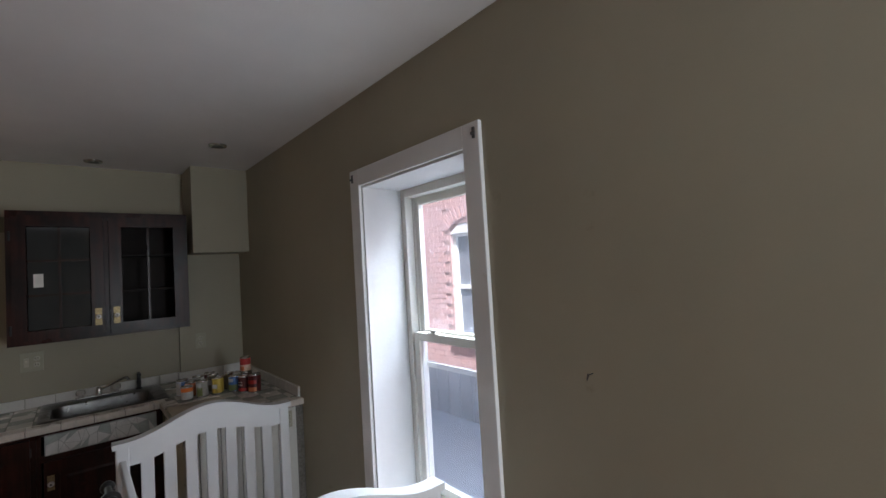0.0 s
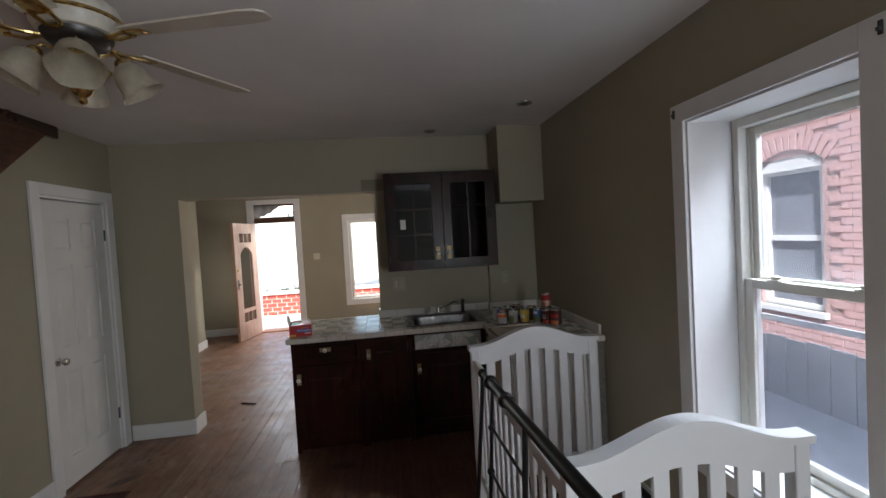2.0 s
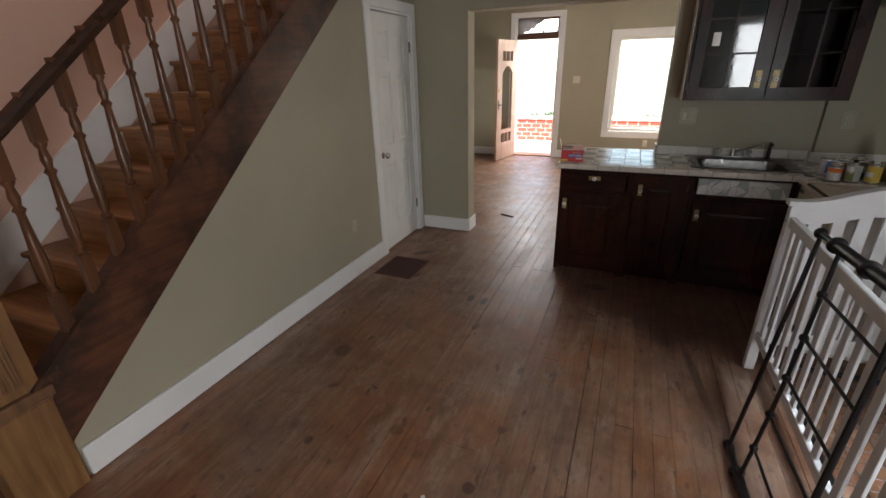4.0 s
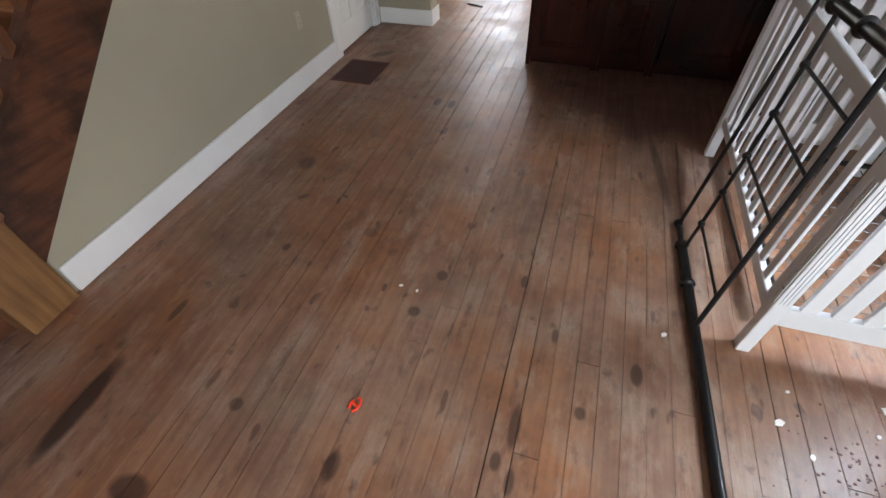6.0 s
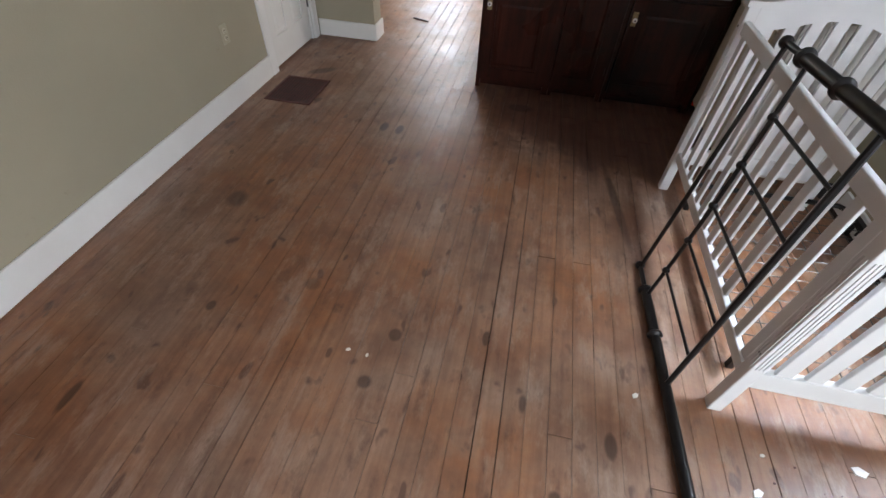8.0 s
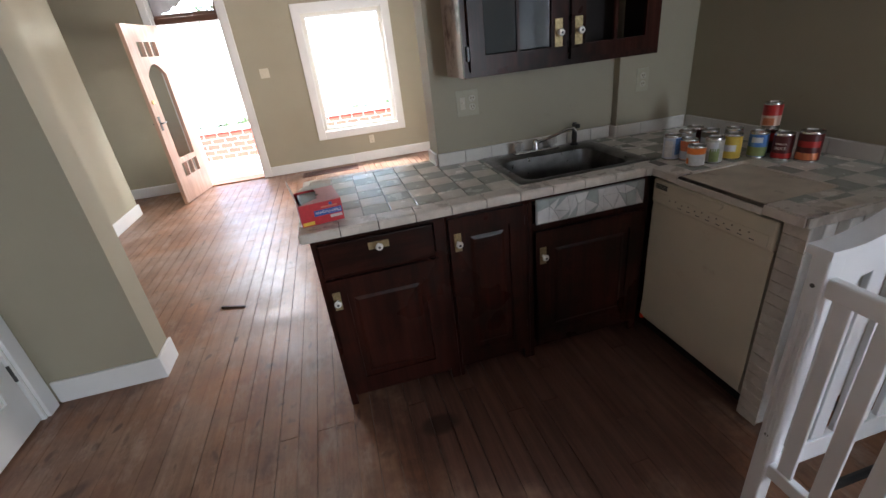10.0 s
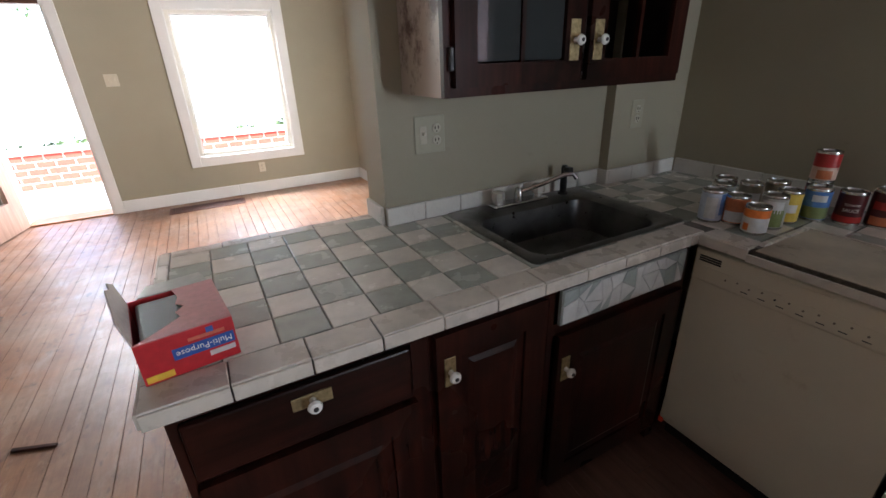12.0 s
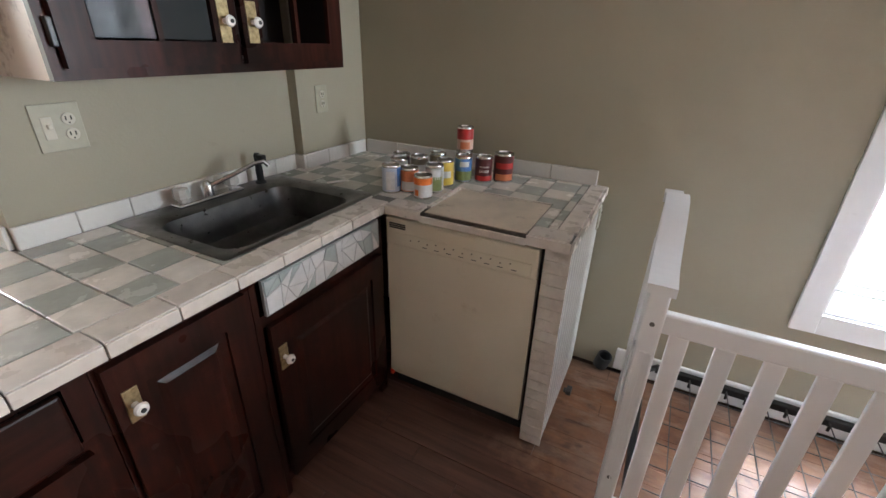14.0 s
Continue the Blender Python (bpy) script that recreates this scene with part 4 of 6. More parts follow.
    # upstand
    def upstand(rows):
        for r in rows:
            part("upstand_tile", boxes(r, bevel=0.004), TILEEMB, wt)
    h0, h1 = CT - 0.003, CT + 0.064
    xs = [0.183, 0.335, 0.487, 0.639, 0.791, 0.943, 1.095, 1.218]
    upstand([(a, b - 0.002, PY - 0.016, PY, h0, h1) for a, b in zip(xs, xs[1:])])
    upstand([(1.219, 1.235, 4.70, PY, h0, h1), (1.235, 1.385, 4.70, 4.715, h0, h1), (1.387, 1.537, 4.70, 4.715, h0, h1), (1.539, 1.684, 4.70, 4.715, h0, h1)])
    y = 3.475
    while y < 4.68:
        upstand([(WX - 0.018, WX, y, min(y + 0.205, 4.698) - 0.002, h0, h1)])
        y += 0.205
    upstand([(0.168, 0.183, 4.775, 4.93, h0, h1)])


def end_panel():
    ep = thing("tiled_end_panel", "white strip-tiled end panel beside the dishwasher", "panel")
    part("core", boxes((1.05, WX, 3.446, 3.505, 0.0, 0.865)), GROUT, ep)
    me = mesh_of("strip_tile", boxes((0, 0.008, 0, 0.085, 0, 0.0435), bevel=0.002), TILEEDGE)
    for k in range(19):
        ob = new("strip_tile", me)
        ob.parent = ep
        ob.location = (1.042, 3.43, 0.004 + k * 0.0455)
    xs = 1.055
    me = mesh_of("side_tile", boxes((0, 0.052, 0, 0.010, 0, 0.862), bevel=0.004), TILEEMB)
    while xs < WX - 0.05:
        ob = new("side_tile", me)
        ob.parent = ep
        ob.location = (xs, 3.434, 0.004)
        xs += 0.0545


def dishwasher():
    d = thing("dishwasher", "almond dishwasher with control strip, closed", "dishwasher")
    y0, y1, xf = 3.53, 4.135, 1.048
    part("cabinet", boxes((xf + 0.03, 1.66, y0 + 0.005, y1 - 0.005, 0.09, 0.855)), BLACKPLASTIC, d)
    bm = bmesh.new()
    prof = [(xf + 0.03, 0.075), (xf + 0.012, 0.08), (xf - 0.006, 0.11), (xf, 0.20), (xf, 0.70), (xf + 0.004, 0.735), (xf + 0.03, 0.735)]
    a = [bm.verts.new((x, y0, z)) for x, z in prof]
    b = [bm.verts.new((x, y1, z)) for x, z in prof]
    n = len(prof)
    for i in range(n):
        bm.faces.new((a[i], a[(i + 1) % n], b[(i + 1) % n], b[i]))
    bm.faces.new(a[::-1])
    bm.faces.new(b)
    part("door", bm, APPLIANCE, d, smooth=True)
    cp = part("control_panel", boxes((xf - 0.008, xf + 0.03, y0, y1, 0.737, 0.852), bevel=0.008), APPLIANCE, d)
    part("inset_strip", boxes((xf - 0.011, xf - 0.007, y0 + 0.02, y1 - 0.04, 0.750, 0.795), bevel=0.0015), APPLIANCE, cp)
    bm = bmesh.new()
    slab(bm, [(3.835 + 0.085 * math.cos(t), 0.842 - 0.05 * math.sin(t)) for t in [math.pi * i / 12 for i in range(13)]], -0.006, "x", xf - 0.006)
    part("handle_scoop", bm, APPLIANCE, cp)
    for k in range(3):
        part("vent_slot", boxes((xf - 0.012, xf - 0.007, 4.045, 4.115, 0.812 + k * 0.008, 0.816 + k * 0.008)), SLOT, cp)
    for k in range(12):
        yy = 4.02 - k * 0.036
        bm = bmesh.new()
        rod(bm, (xf - 0.014, yy, 0.775 + 0.006 * (k % 2)), (xf - 0.009, yy, 0.775 + 0.006 * (k % 2)), 0.003, n=8)
        part("button", bm, BUTTON if k != 4 else STEELDARK, cp)
    for k in range(8):
        part("mark", boxes((xf - 0.0118, xf - 0.0108, 3.60 + k * 0.05, 3.62 + k * 0.05, 0.757, 0.760)), STEELDARK, cp)
    part("kick_plate", boxes((xf + 0.05, xf + 0.06, y0, y1, 0.0, 0.09)), BLACKPLASTIC, d)
    part("foot_screw", boxes((xf - 0.004, xf + 0.03, y1 - 0.01, y1 + 0.006, 0.075, 0.10), bevel=0.002), PLASTICRED, d)


def sink():
    s = thing("sink", "stained stainless steel drop-in sink", "sink")
    x0, x1, y0, y1 = 0.415, 1.085, 4.213, 4.745
    bx0, bx1, by0, by1 = 0.47, 1.006, 4.255, 4.625
    def loop(ax0, ax1, ay0, ay1, r, z, n=6):
        pts = []
        for cx, cy, a0 in ((ax1 - r, ay1 - r, 0), (ax0 + r, ay1 - r, 90), (ax0 + r, ay0 + r, 180), (ax1 - r, ay0 + r, 270)):
            for i in range(n + 1):
                a = radians(a0 + 90 * i / n)
                pts.append((cx + r * math.cos(a), cy + r * math.sin(a), z))
        return pts
    bm = bmesh.new()
    T = CT + 0.004
    loops = [loop(x0 + 0.004, x1 - 0.004, y0 + 0.004, y1 - 0.004, 0.02, CT - 0.004), loop(x0, x1, y0, y1, 0.022, T - 0.001), loop(x0 + 0.008, x1 - 0.008, y0 + 0.008, y1 - 0.008, 0.02, T + 0.002), loop(bx0 - 0.012, bx1 + 0.012, by0 - 0.012, by1 + 0.012, 0.07, T - 0.001), loop(bx0, bx1, by0, by1, 0.065, T - 0.010), loop(bx0 + 0.015, bx1 - 0.015, by0 + 0.015, by1 - 0.015, 0.06, T - 0.13), loop(bx0 + 0.05, bx1 - 0.05, by0 + 0.05, by1 - 0.05, 0.04, T - 0.155)]
    rings = [[bm.verts.new(p) for p in l] for l in loops]
    for a, b in zip(rings, rings[1:]):
        n = len(a)
        for i in range(n):
            bm.faces.new((a[i], a[(i + 1) % n], b[(i + 1) % n], b[i]))
    bm.faces.new(rings[-1])
    part("basin", bm, STEELSINK, s, smooth=True)
    bm = bmesh.new()
    lathe(bm, [(0.045, 0), (0.045, 0.003), (0.036, 0.004), (0.030, 0.001)], (0.75, 4.44, T - 0.156))
    part("drain", bm, CHROME, s, smooth=True)
    f = thing("faucet", "dull chrome two-handle kitchen faucet on the sink", "faucet", (0.72, 4.69, T + 0.002))
    part("base_plate", boxes((-0.13, 0.13, -0.028, 0.028, 0, 0.014), bevel=0.006), CHROME, f)
    for x in (-0.10, 0.10):
        bm = bmesh.new()
        lathe(bm, [(0.014, 0.012), (0.014, 0.025), (0.026, 0.03), (0.028, 0.045), (0.025, 0.062), (0.012, 0.066)], (x, 0, 0), 8)
        part("handle", bm, ACRYL, f, "clouded acrylic tap handle")
    bm = bmesh.new()
    lathe(bm, [(0.020, 0.012), (0.018, 0.045), (0.014, 0.06), (0.008, 0.066)], (0, 0, 0), 16)
    sweep(bm, [(0, 0, 0.045), (0.06, -0.05, 0.075), (0.13, -0.11, 0.118), (0.155, -0.13, 0.122), (0.165, -0.14, 0.105)], 0.0085)
    part("spout", bm, CHROME, f, smooth=True)
    sp = thing("sprayer", "black plastic side sprayer in the sink deck", "sprayer", (0.955, 4.69, T + 0.002))
    bm = bmesh.new()
    lathe(bm, [(0.022, 0), (0.022, 0.006), (0.014, 0.012), (0.015, 0.05), (0.012, 0.085), (0.014, 0.11), (0.010, 0.122)], n=14)
    part("body", bm, BLACKPLASTIC, sp, smooth=True)
    part("nozzle", boxes((-0.014, 0.012, -0.04, -0.004, 0.095, 0.118), bevel=0.005), BLACKPLASTIC, sp)


ACRYL = plain("clouded_acrylic", (0.50, 0.48, 0.44), 0.2, 0.1)
worktop()
end_panel()
dishwasher()
sink()


def wall_cabinet():
    x0, x1, z0, z1, yf = 0.279, 1.266, 1.354, 2.209, 4.474
    c = thing("wall_cabinet", "dark cherry wall cabinet with glazed double doors, scuffed", "cabinet", (x0, yf, z0))
    w, h, d = x1 - x0, z1 - z0, PY - yf
    part("body", boxes((0, 0.018, 0.02, d, 0, h), (w - 0.018, w, 0.02, d, 0, h), (0.018, w - 0.018, 0.02, d, h - 0.018, h), (0.018, w - 0.018, 0.02, d, 0.02, 0.038) ), CABSIDE, c)
    part("back_board", boxes((0.018, w - 0.018, d - 0.01, d, 0.038, h - 0.018), (0.018, 0.022, 0.021, d - 0.01, 0.038, h - 0.018), (w - 0.022, w - 0.018, 0.021, d - 0.01, 0.038, h - 0.018)), VOID, c)
    part("face_frame", boxes((0, 0.04, 0, 0.02, 0, h), (w - 0.04, w, 0, 0.02, 0, h), (0.04, w - 0.04, 0, 0.02, 0, 0.03), (0.04, w - 0.04, 0, 0.02, h - 0.04, h), (w / 2 - 0.012, w / 2 + 0.012, 0, 0.02, 0.03, h - 0.04)), CHERRY, c)
    for z in (0.29, 0.55):
        part("shelf", boxes((0.018, w - 0.018, 0.05, d - 0.01, z, z + 0.015)), VOID, c)
    dw, dh, s = 0.454, 0.796, 0.07
    for k, dx in enumerate((0.025, w - 0.025 - dw)):
        rows = [(0, s, 0, 0.02, 0, dh), (dw - s, dw, 0, 0.02, 0, dh), (s, dw - s, 0, 0.02, 0, s - 0.01), (s, dw - s, 0, 0.02, dh - s, dh)]
        rows.append((dw / 2 - 0.007, dw / 2 + 0.007, 0.002, 0.018, s - 0.01, dh - s))
        for q in ((1, 2) if k == 0 else ()):
            z = s - 0.01 + (dh - 2 * s + 0.01) * q / 3
            rows.append((s, dw - s, 0.003, 0.017, z - 0.007, z + 0.007))
        dr = part("door", boxes_welded(*rows), CHERRY, c)
        dr.location = (dx, -0.022, 0.026)
        if k == 0:
            cw = (dw - 2 * s) / 2
            ch = (dh - 2 * s + 0.01) / 3
            for i in range(2):
                for j in range(3):
                    part("pane", boxes((s + i * cw + 0.005, s + (i + 1) * cw - 0.005, 0.009, 0.012, s - 0.01 + j * ch + 0.005, s - 0.01 + (j + 1) * ch - 0.005)), DUSTY, dr, "dusty reflective glass pane")
        knob(dr, dw - 0.035 if k == 0 else 0.035, 0.115, 0.038, 0.115)
    for z in (0.07, 0.66):
        part("hinge", boxes((0.012, 0.026, -0.016, 0.0, z, z + 0.06), bevel=0.003), BLACKPLASTIC, c, "black butterfly hinge")
    return c


CABSIDE = Mat("scuffed_cherry_side", 0.4)
_n = CABSIDE.noise(6, 8, 0.7)
CABSIDE.colour(CABSIDE.mix(CABSIDE.ramp(_n, [(0.40, (0, 0, 0)), (0.52, (1, 1, 1))]), (0.10, 0.045, 0.035), (0.46, 0.38, 0.33)))
CABSIDE = CABSIDE.m
wall_cabinet()
single("paper_note", boxes((0.405, 0.452, 4.4575, 4.4585, 1.715, 1.80)), PORCELAIN, "small white paper label on the cabinet glass", "label")


def wall_plate(name, label, face, w, h, items, m):
    """A plate that faces -y in its own frame."""
    p = thing(name, label, name.replace("_", " "))
    part("plate", boxes((-w / 2, w / 2, -0.006, 0, -h / 2, h / 2), bevel=0.002), face, p)
    for kind, ox in items:
        if kind == "outlet":
            for oz in (-0.021, 0.021):
                bm = bmesh.new()
                lathe(bm, [(0.017, 0), (0.017, 0.003), (0.015, 0.004)], n=14)
                bmesh.ops.transform(bm, matrix=pose(ox, -0.006, oz, 90), verts=bm.verts)
                s = part("socket", bm, PLATE if face is not OLIVEPLATE else OLIVEPALE, p)
                part("slot", boxes((ox - 0.008, ox - 0.005, -0.0115, -0.009, oz - 0.003, oz + 0.008), (ox + 0.005, ox + 0.008, -0.0115, -0.009, oz - 0.003, oz + 0.008), (ox - 0.002, ox + 0.002, -0.0115, -0.009, oz - 0.012, oz - 0.008)), SLOT, s)
        else:
            part("switch", boxes((ox - 0.013, ox + 0.013, -0.0085, -0.005, -0.03, 0.03), bevel=0.001), PLATE if face is not OLIVEPLATE else OLIVEPALE, p)
            part("toggle", boxes((ox - 0.005, ox + 0.005, -0.022, -0.008, 0.0, 0.012), bevel=0.002), PLATE, p)
    p.matrix_world = m
    return p


wall_plate("wall_outlet", "ivory double plate with switch and outlet above the sink", OLIVEPLATE, 0.118, 0.128, [("switch", -0.027), ("outlet", 0.025)], pose(0.372, PY, 1.213))
wall_plate("wall_outlet", "ivory wall outlet on the pipe chase", OLIVEPLATE, 0.075, 0.12, [("outlet", 0)], pose(1.38, 4.715, 1.205))
wall_plate("wall_outlet", "painted-over wall outlet under the stairs", OLIVEPLATE, 0.072, 0.115, [("outlet", 0)], pose(LX, 3.46, 0.44, 0, 0, 90))
wall_plate("light_switch", "white double light switch beside the front door", PLATE, 0.118, 0.118, [("switch", -0.025), ("switch", 0.025)], pose(-1.045, FY, 1.375))
wall_plate("wall_outlet", "white outlet below the front window", PLATE, 0.072, 0.115, [("outlet", 0)], pose(0.21, FY, 0.31))
wall_plate("wall_outlet", "dark double outlet on the tiled end panel", OLIVEPLATE, 0.05, 0.10, [("outlet", 0)], pose(1.60, 3.433, 0.80))


# cans on the worktop
def can(x, y, r, h, body, bands, label, z=CT, turn=0, word=None):
    c = thing("food_can", label, "can", (x - 0.02, y - 0.045, z, turn), group="food cans on the worktop")
    bm = bmesh.new()
    lathe(bm, [(r * 0.93, 0.0), (r, 0.003), (r * 0.985, 0.008), (r * 0.985, h - 0.008), (r, h - 0.003), (r * 0.96, h), (r * 0.92, h - 0.004)], n=28)
    part("tin", bm, CHROME, c, smooth=True)
    bm = bmesh.new()
    lathe(bm, [(r * 0.997, 0.009), (r * 0.997, h - 0.009)], n=28, caps=False)
    lb = part("paper_label", bm, paper(body), c, smooth=True)
    for col, z0, z1, a0, a1 in bands:
        bm = bmesh.new()
        n = max(3, int((a1 - a0) / 12))
        lo = [bm.verts.new((r * 1.004 * math.cos(radians(a0 + (a1 - a0) * i / n)), r * 1.004 * math.sin(radians(a0 + (a1 - a0) * i / n)), z0 * h)) for i in range(n + 1)]
        hi = [bm.verts.new((v.co.x, v.co.y, z1 * h)) for v in lo]
        for i in range(n):
            bm.faces.new((lo[i], lo[i + 1], hi[i + 1], hi[i]))
        part("printed_field", bm, paper(col), lb, smooth=True)
    if word:
        for k, (txt, zz, sz) in enumerate(word):
            ob = lettering(txt, sz, paper((0.85, 0.8, 0.72)), pose(r * 1.008 * math.cos(radians(205)), r * 1.008 * math.sin(radians(205)), zz * h, 90, 0, 205 + 90), lb, width=r * 1.15)
            inv = ob.matrix_local.copy()
            for v in ob.data.vertices:
                a = v.co.x / r
                v.co.z += (math.cos(a) - 1) * r + 0.0006
                v.co.x = math.sin(a) * r
    return c


_papers = {}


def paper(c):
    if c not in _papers:
        _papers[c] = plain("printed_paper_%d" % len(_papers), c, 0.35, 0, 0.10, 70)
    return _papers[c]


WHT, ORG, RED, DRD, YEL, BLU, GRN, SIL, TOM = (0.62, 0.62, 0.62), (0.75, 0.20, 0.04), (0.40, 0.022, 0.02), (0.075, 0.010, 0.010), (0.62, 0.45, 0.08), (0.08, 0.19, 0.45), (0.20, 0.24, 0.09), (0.42, 0.42, 0.38), (0.55, 0.17, 0.07)
can(1.175, 4.225, 0.037, 0.112, (0.48, 0.53, 0.62), [(BLU, 0.25, 0.9, 250, 320), (WHT, 0.15, 0.8, 180, 235)], "food can with pale blue and white label")
can(1.215, 4.165, 0.036, 0.10, TOM, [(WHT, 0.12, 0.48, 150, 270)], "food can with orange label")
can(1.178, 4.082, 0.036, 0.092, WHT, [(ORG, 0.62, 0.9, 0, 360), (ORG, 0.15, 0.4, 150, 180)], "short food can with white and orange label")
can(1.268, 4.082, 0.037, 0.112, SIL, [(GRN, 0.1, 0.6, 200, 260), (WHT, 0.5, 0.85, 150, 250)], "food can with silver and green label")
can(1.365, 4.085, 0.037, 0.112, YEL, [(WHT, 0.35, 0.6, 170, 250)], "food can with yellow label")
can(1.462, 4.045, 0.037, 0.112, BLU, [(GRN, 0.1, 0.45, 140, 290), (WHT, 0.62, 0.82, 180, 245)], "food can with blue and green label")
can(1.505, 3.968, 0.037, 0.112, DRD, [(RED, 0.1, 0.28, 0, 360)], "dark red food can reading tomato sauce", word=[("TOMATO", 0.62, 0.011), ("SAUCE", 0.46, 0.016)])
can(1.553, 3.895, 0.042, 0.125, DRD, [(RED, 0.5, 0.7, 150, 270), (TOM, 0.1, 0.32, 150, 270)], "larger dark red food can")
can(1.278, 4.255, 0.037, 0.112, SIL, [(DRD, 0.4, 0.8, 150, 260)], "food can with brown and silver label")
can(1.362, 4.205, 0.037, 0.112, (0.25, 0.22, 0.16), [(WHT, 0.4, 0.7, 150, 260)], "food can with drab label")
can(1.452, 4.165, 0.037, 0.112, (0.20, 0.16, 0.10), [], "food can with brown label")
can(1.36, 4.295, 0.037, 0.112, DRD, [], "dark food can at the back")
can(1.555, 4.085, 0.037, 0.112, DRD, [(RED, 0.5, 0.8, 0, 360)], "dark red food can carrying another can")
can(1.550, 4.082, 0.036, 0.105, (0.62, 0.42, 0.32), [(RED, 0.5, 0.92, 0, 360), (TOM, 0.12, 0.4, 170, 240)], "red and peach food can stacked on another can", z=CT + 0.1125)


def carton():
    b = thing("cardboard_box", "torn red cardboard box with open flaps on the worktop", "box", (-0.525, 4.198, CT + 0.001, 8))
    w, d, h, t = 0.168, 0.205, 0.088, 0.0025
    red = paper((0.50, 0.022, 0.03))
    part("front", boxes((0, w, 0, t, 0, h)), red, b)
    part("back", boxes((0, w, d - t, d, 0, h)), red, b)
    part("end", boxes((0, t, t, d - t, 0, h)), red, b)
    part("end", boxes((w - t, w, t, d - t, 0, h)), red, b)
    part("bottom", boxes((t, w - t, t, d - t, 0, t)), paper((0.34, 0.27, 0.20)), b)
    part("band", boxes((0.055, w - 0.004, -0.0012, -0.0002, 0.034, 0.058)), paper((0.03, 0.09, 0.34)), b, "blue printed band")
    part("corner_mark", boxes((0.004, 0.05, -0.0012, -0.0002, 0.004, 0.018)), paper((0.75, 0.50, 0.06)), b, "yellow corner print")
    part("small_print", boxes((0.115, w - 0.006, -0.0012, -0.0002, 0.018, 0.029)), paper((0.62, 0.55, 0.52)), b)
    part("small_print", boxes((0.085, 0.15, -0.0012, -0.0002, 0.064, 0.071)), paper((0.62, 0.16, 0.10)), b)
    part("badge", boxes((0.118, 0.131, -0.0012, -0.0002, 0.071, 0.083)), paper((0.05, 0.10, 0.34)), b)
    lettering("Multi-Purpose", 0.018, paper((0.78, 0.76, 0.74)), pose(0.11, -0.002, 0.046, 90, 180, 0), b, width=0.098)
    # black block added in place of the shade inside the open box
    part("black_liner", boxes((0.012, w - 0.012, 0.012, d - 0.012, 0.004, h - 0.003), bevel=0.008), BLACKPLASTIC, b, "black filler standing in for the dark cavity")
    # torn top with ragged hole, and raised flap
    rng = random.Random(3)
    bm = bmesh.new()
    outer = [(0.0, 0.0), (w, 0.0), (w, d), (0.085, d), (0.092, d * 0.78), (0.085, d * 0.62), (0.098, d * 0.52), (0.080, d * 0.42), (0.086, d * 0.30), (0.05, d * 0.16), (0.02, d * 0.06)]
    slab(bm, outer, t, "z", h)
    part("top", bm, paper((0.55, 0.20, 0.20)), b, "faded torn top")
    bm = bmesh.new()
    fl = [(0.0, 0.0), (d * 0.95, 0.0), (d * 1.0, 0.05), (d * 0.8, 0.072), (d * 0.7, 0.064), (d * 0.55, 0.078), (d * 0.3, 0.062), (d * 0.06, 0.05)]
    slab(bm, fl, t, "x", 0.0)
    f = part("flap", bm, paper((0.50, 0.44, 0.42)), b, "raised pale inside of the flap")
    f.matrix_local = pose(0.0, 0.0, h, 0, -14, 0)
    bm = bmesh.new()
    slab(bm, [(0.02, d), (0.16, d), (0.150, d + 0.06), (0.04, d + 0.055)], t, "z", h)
    part("flap", bm, paper((0.42, 0.42, 0.38)), b)


carton()
bm = bmesh.new()
rod(bm, (1.09, 4.46, CT + 0.006), (1.165, 4.42, CT + 0.006), 0.0045)
single("marker_pen", bm, PORCELAIN, "white thin pen lying on the worktop", "pen")


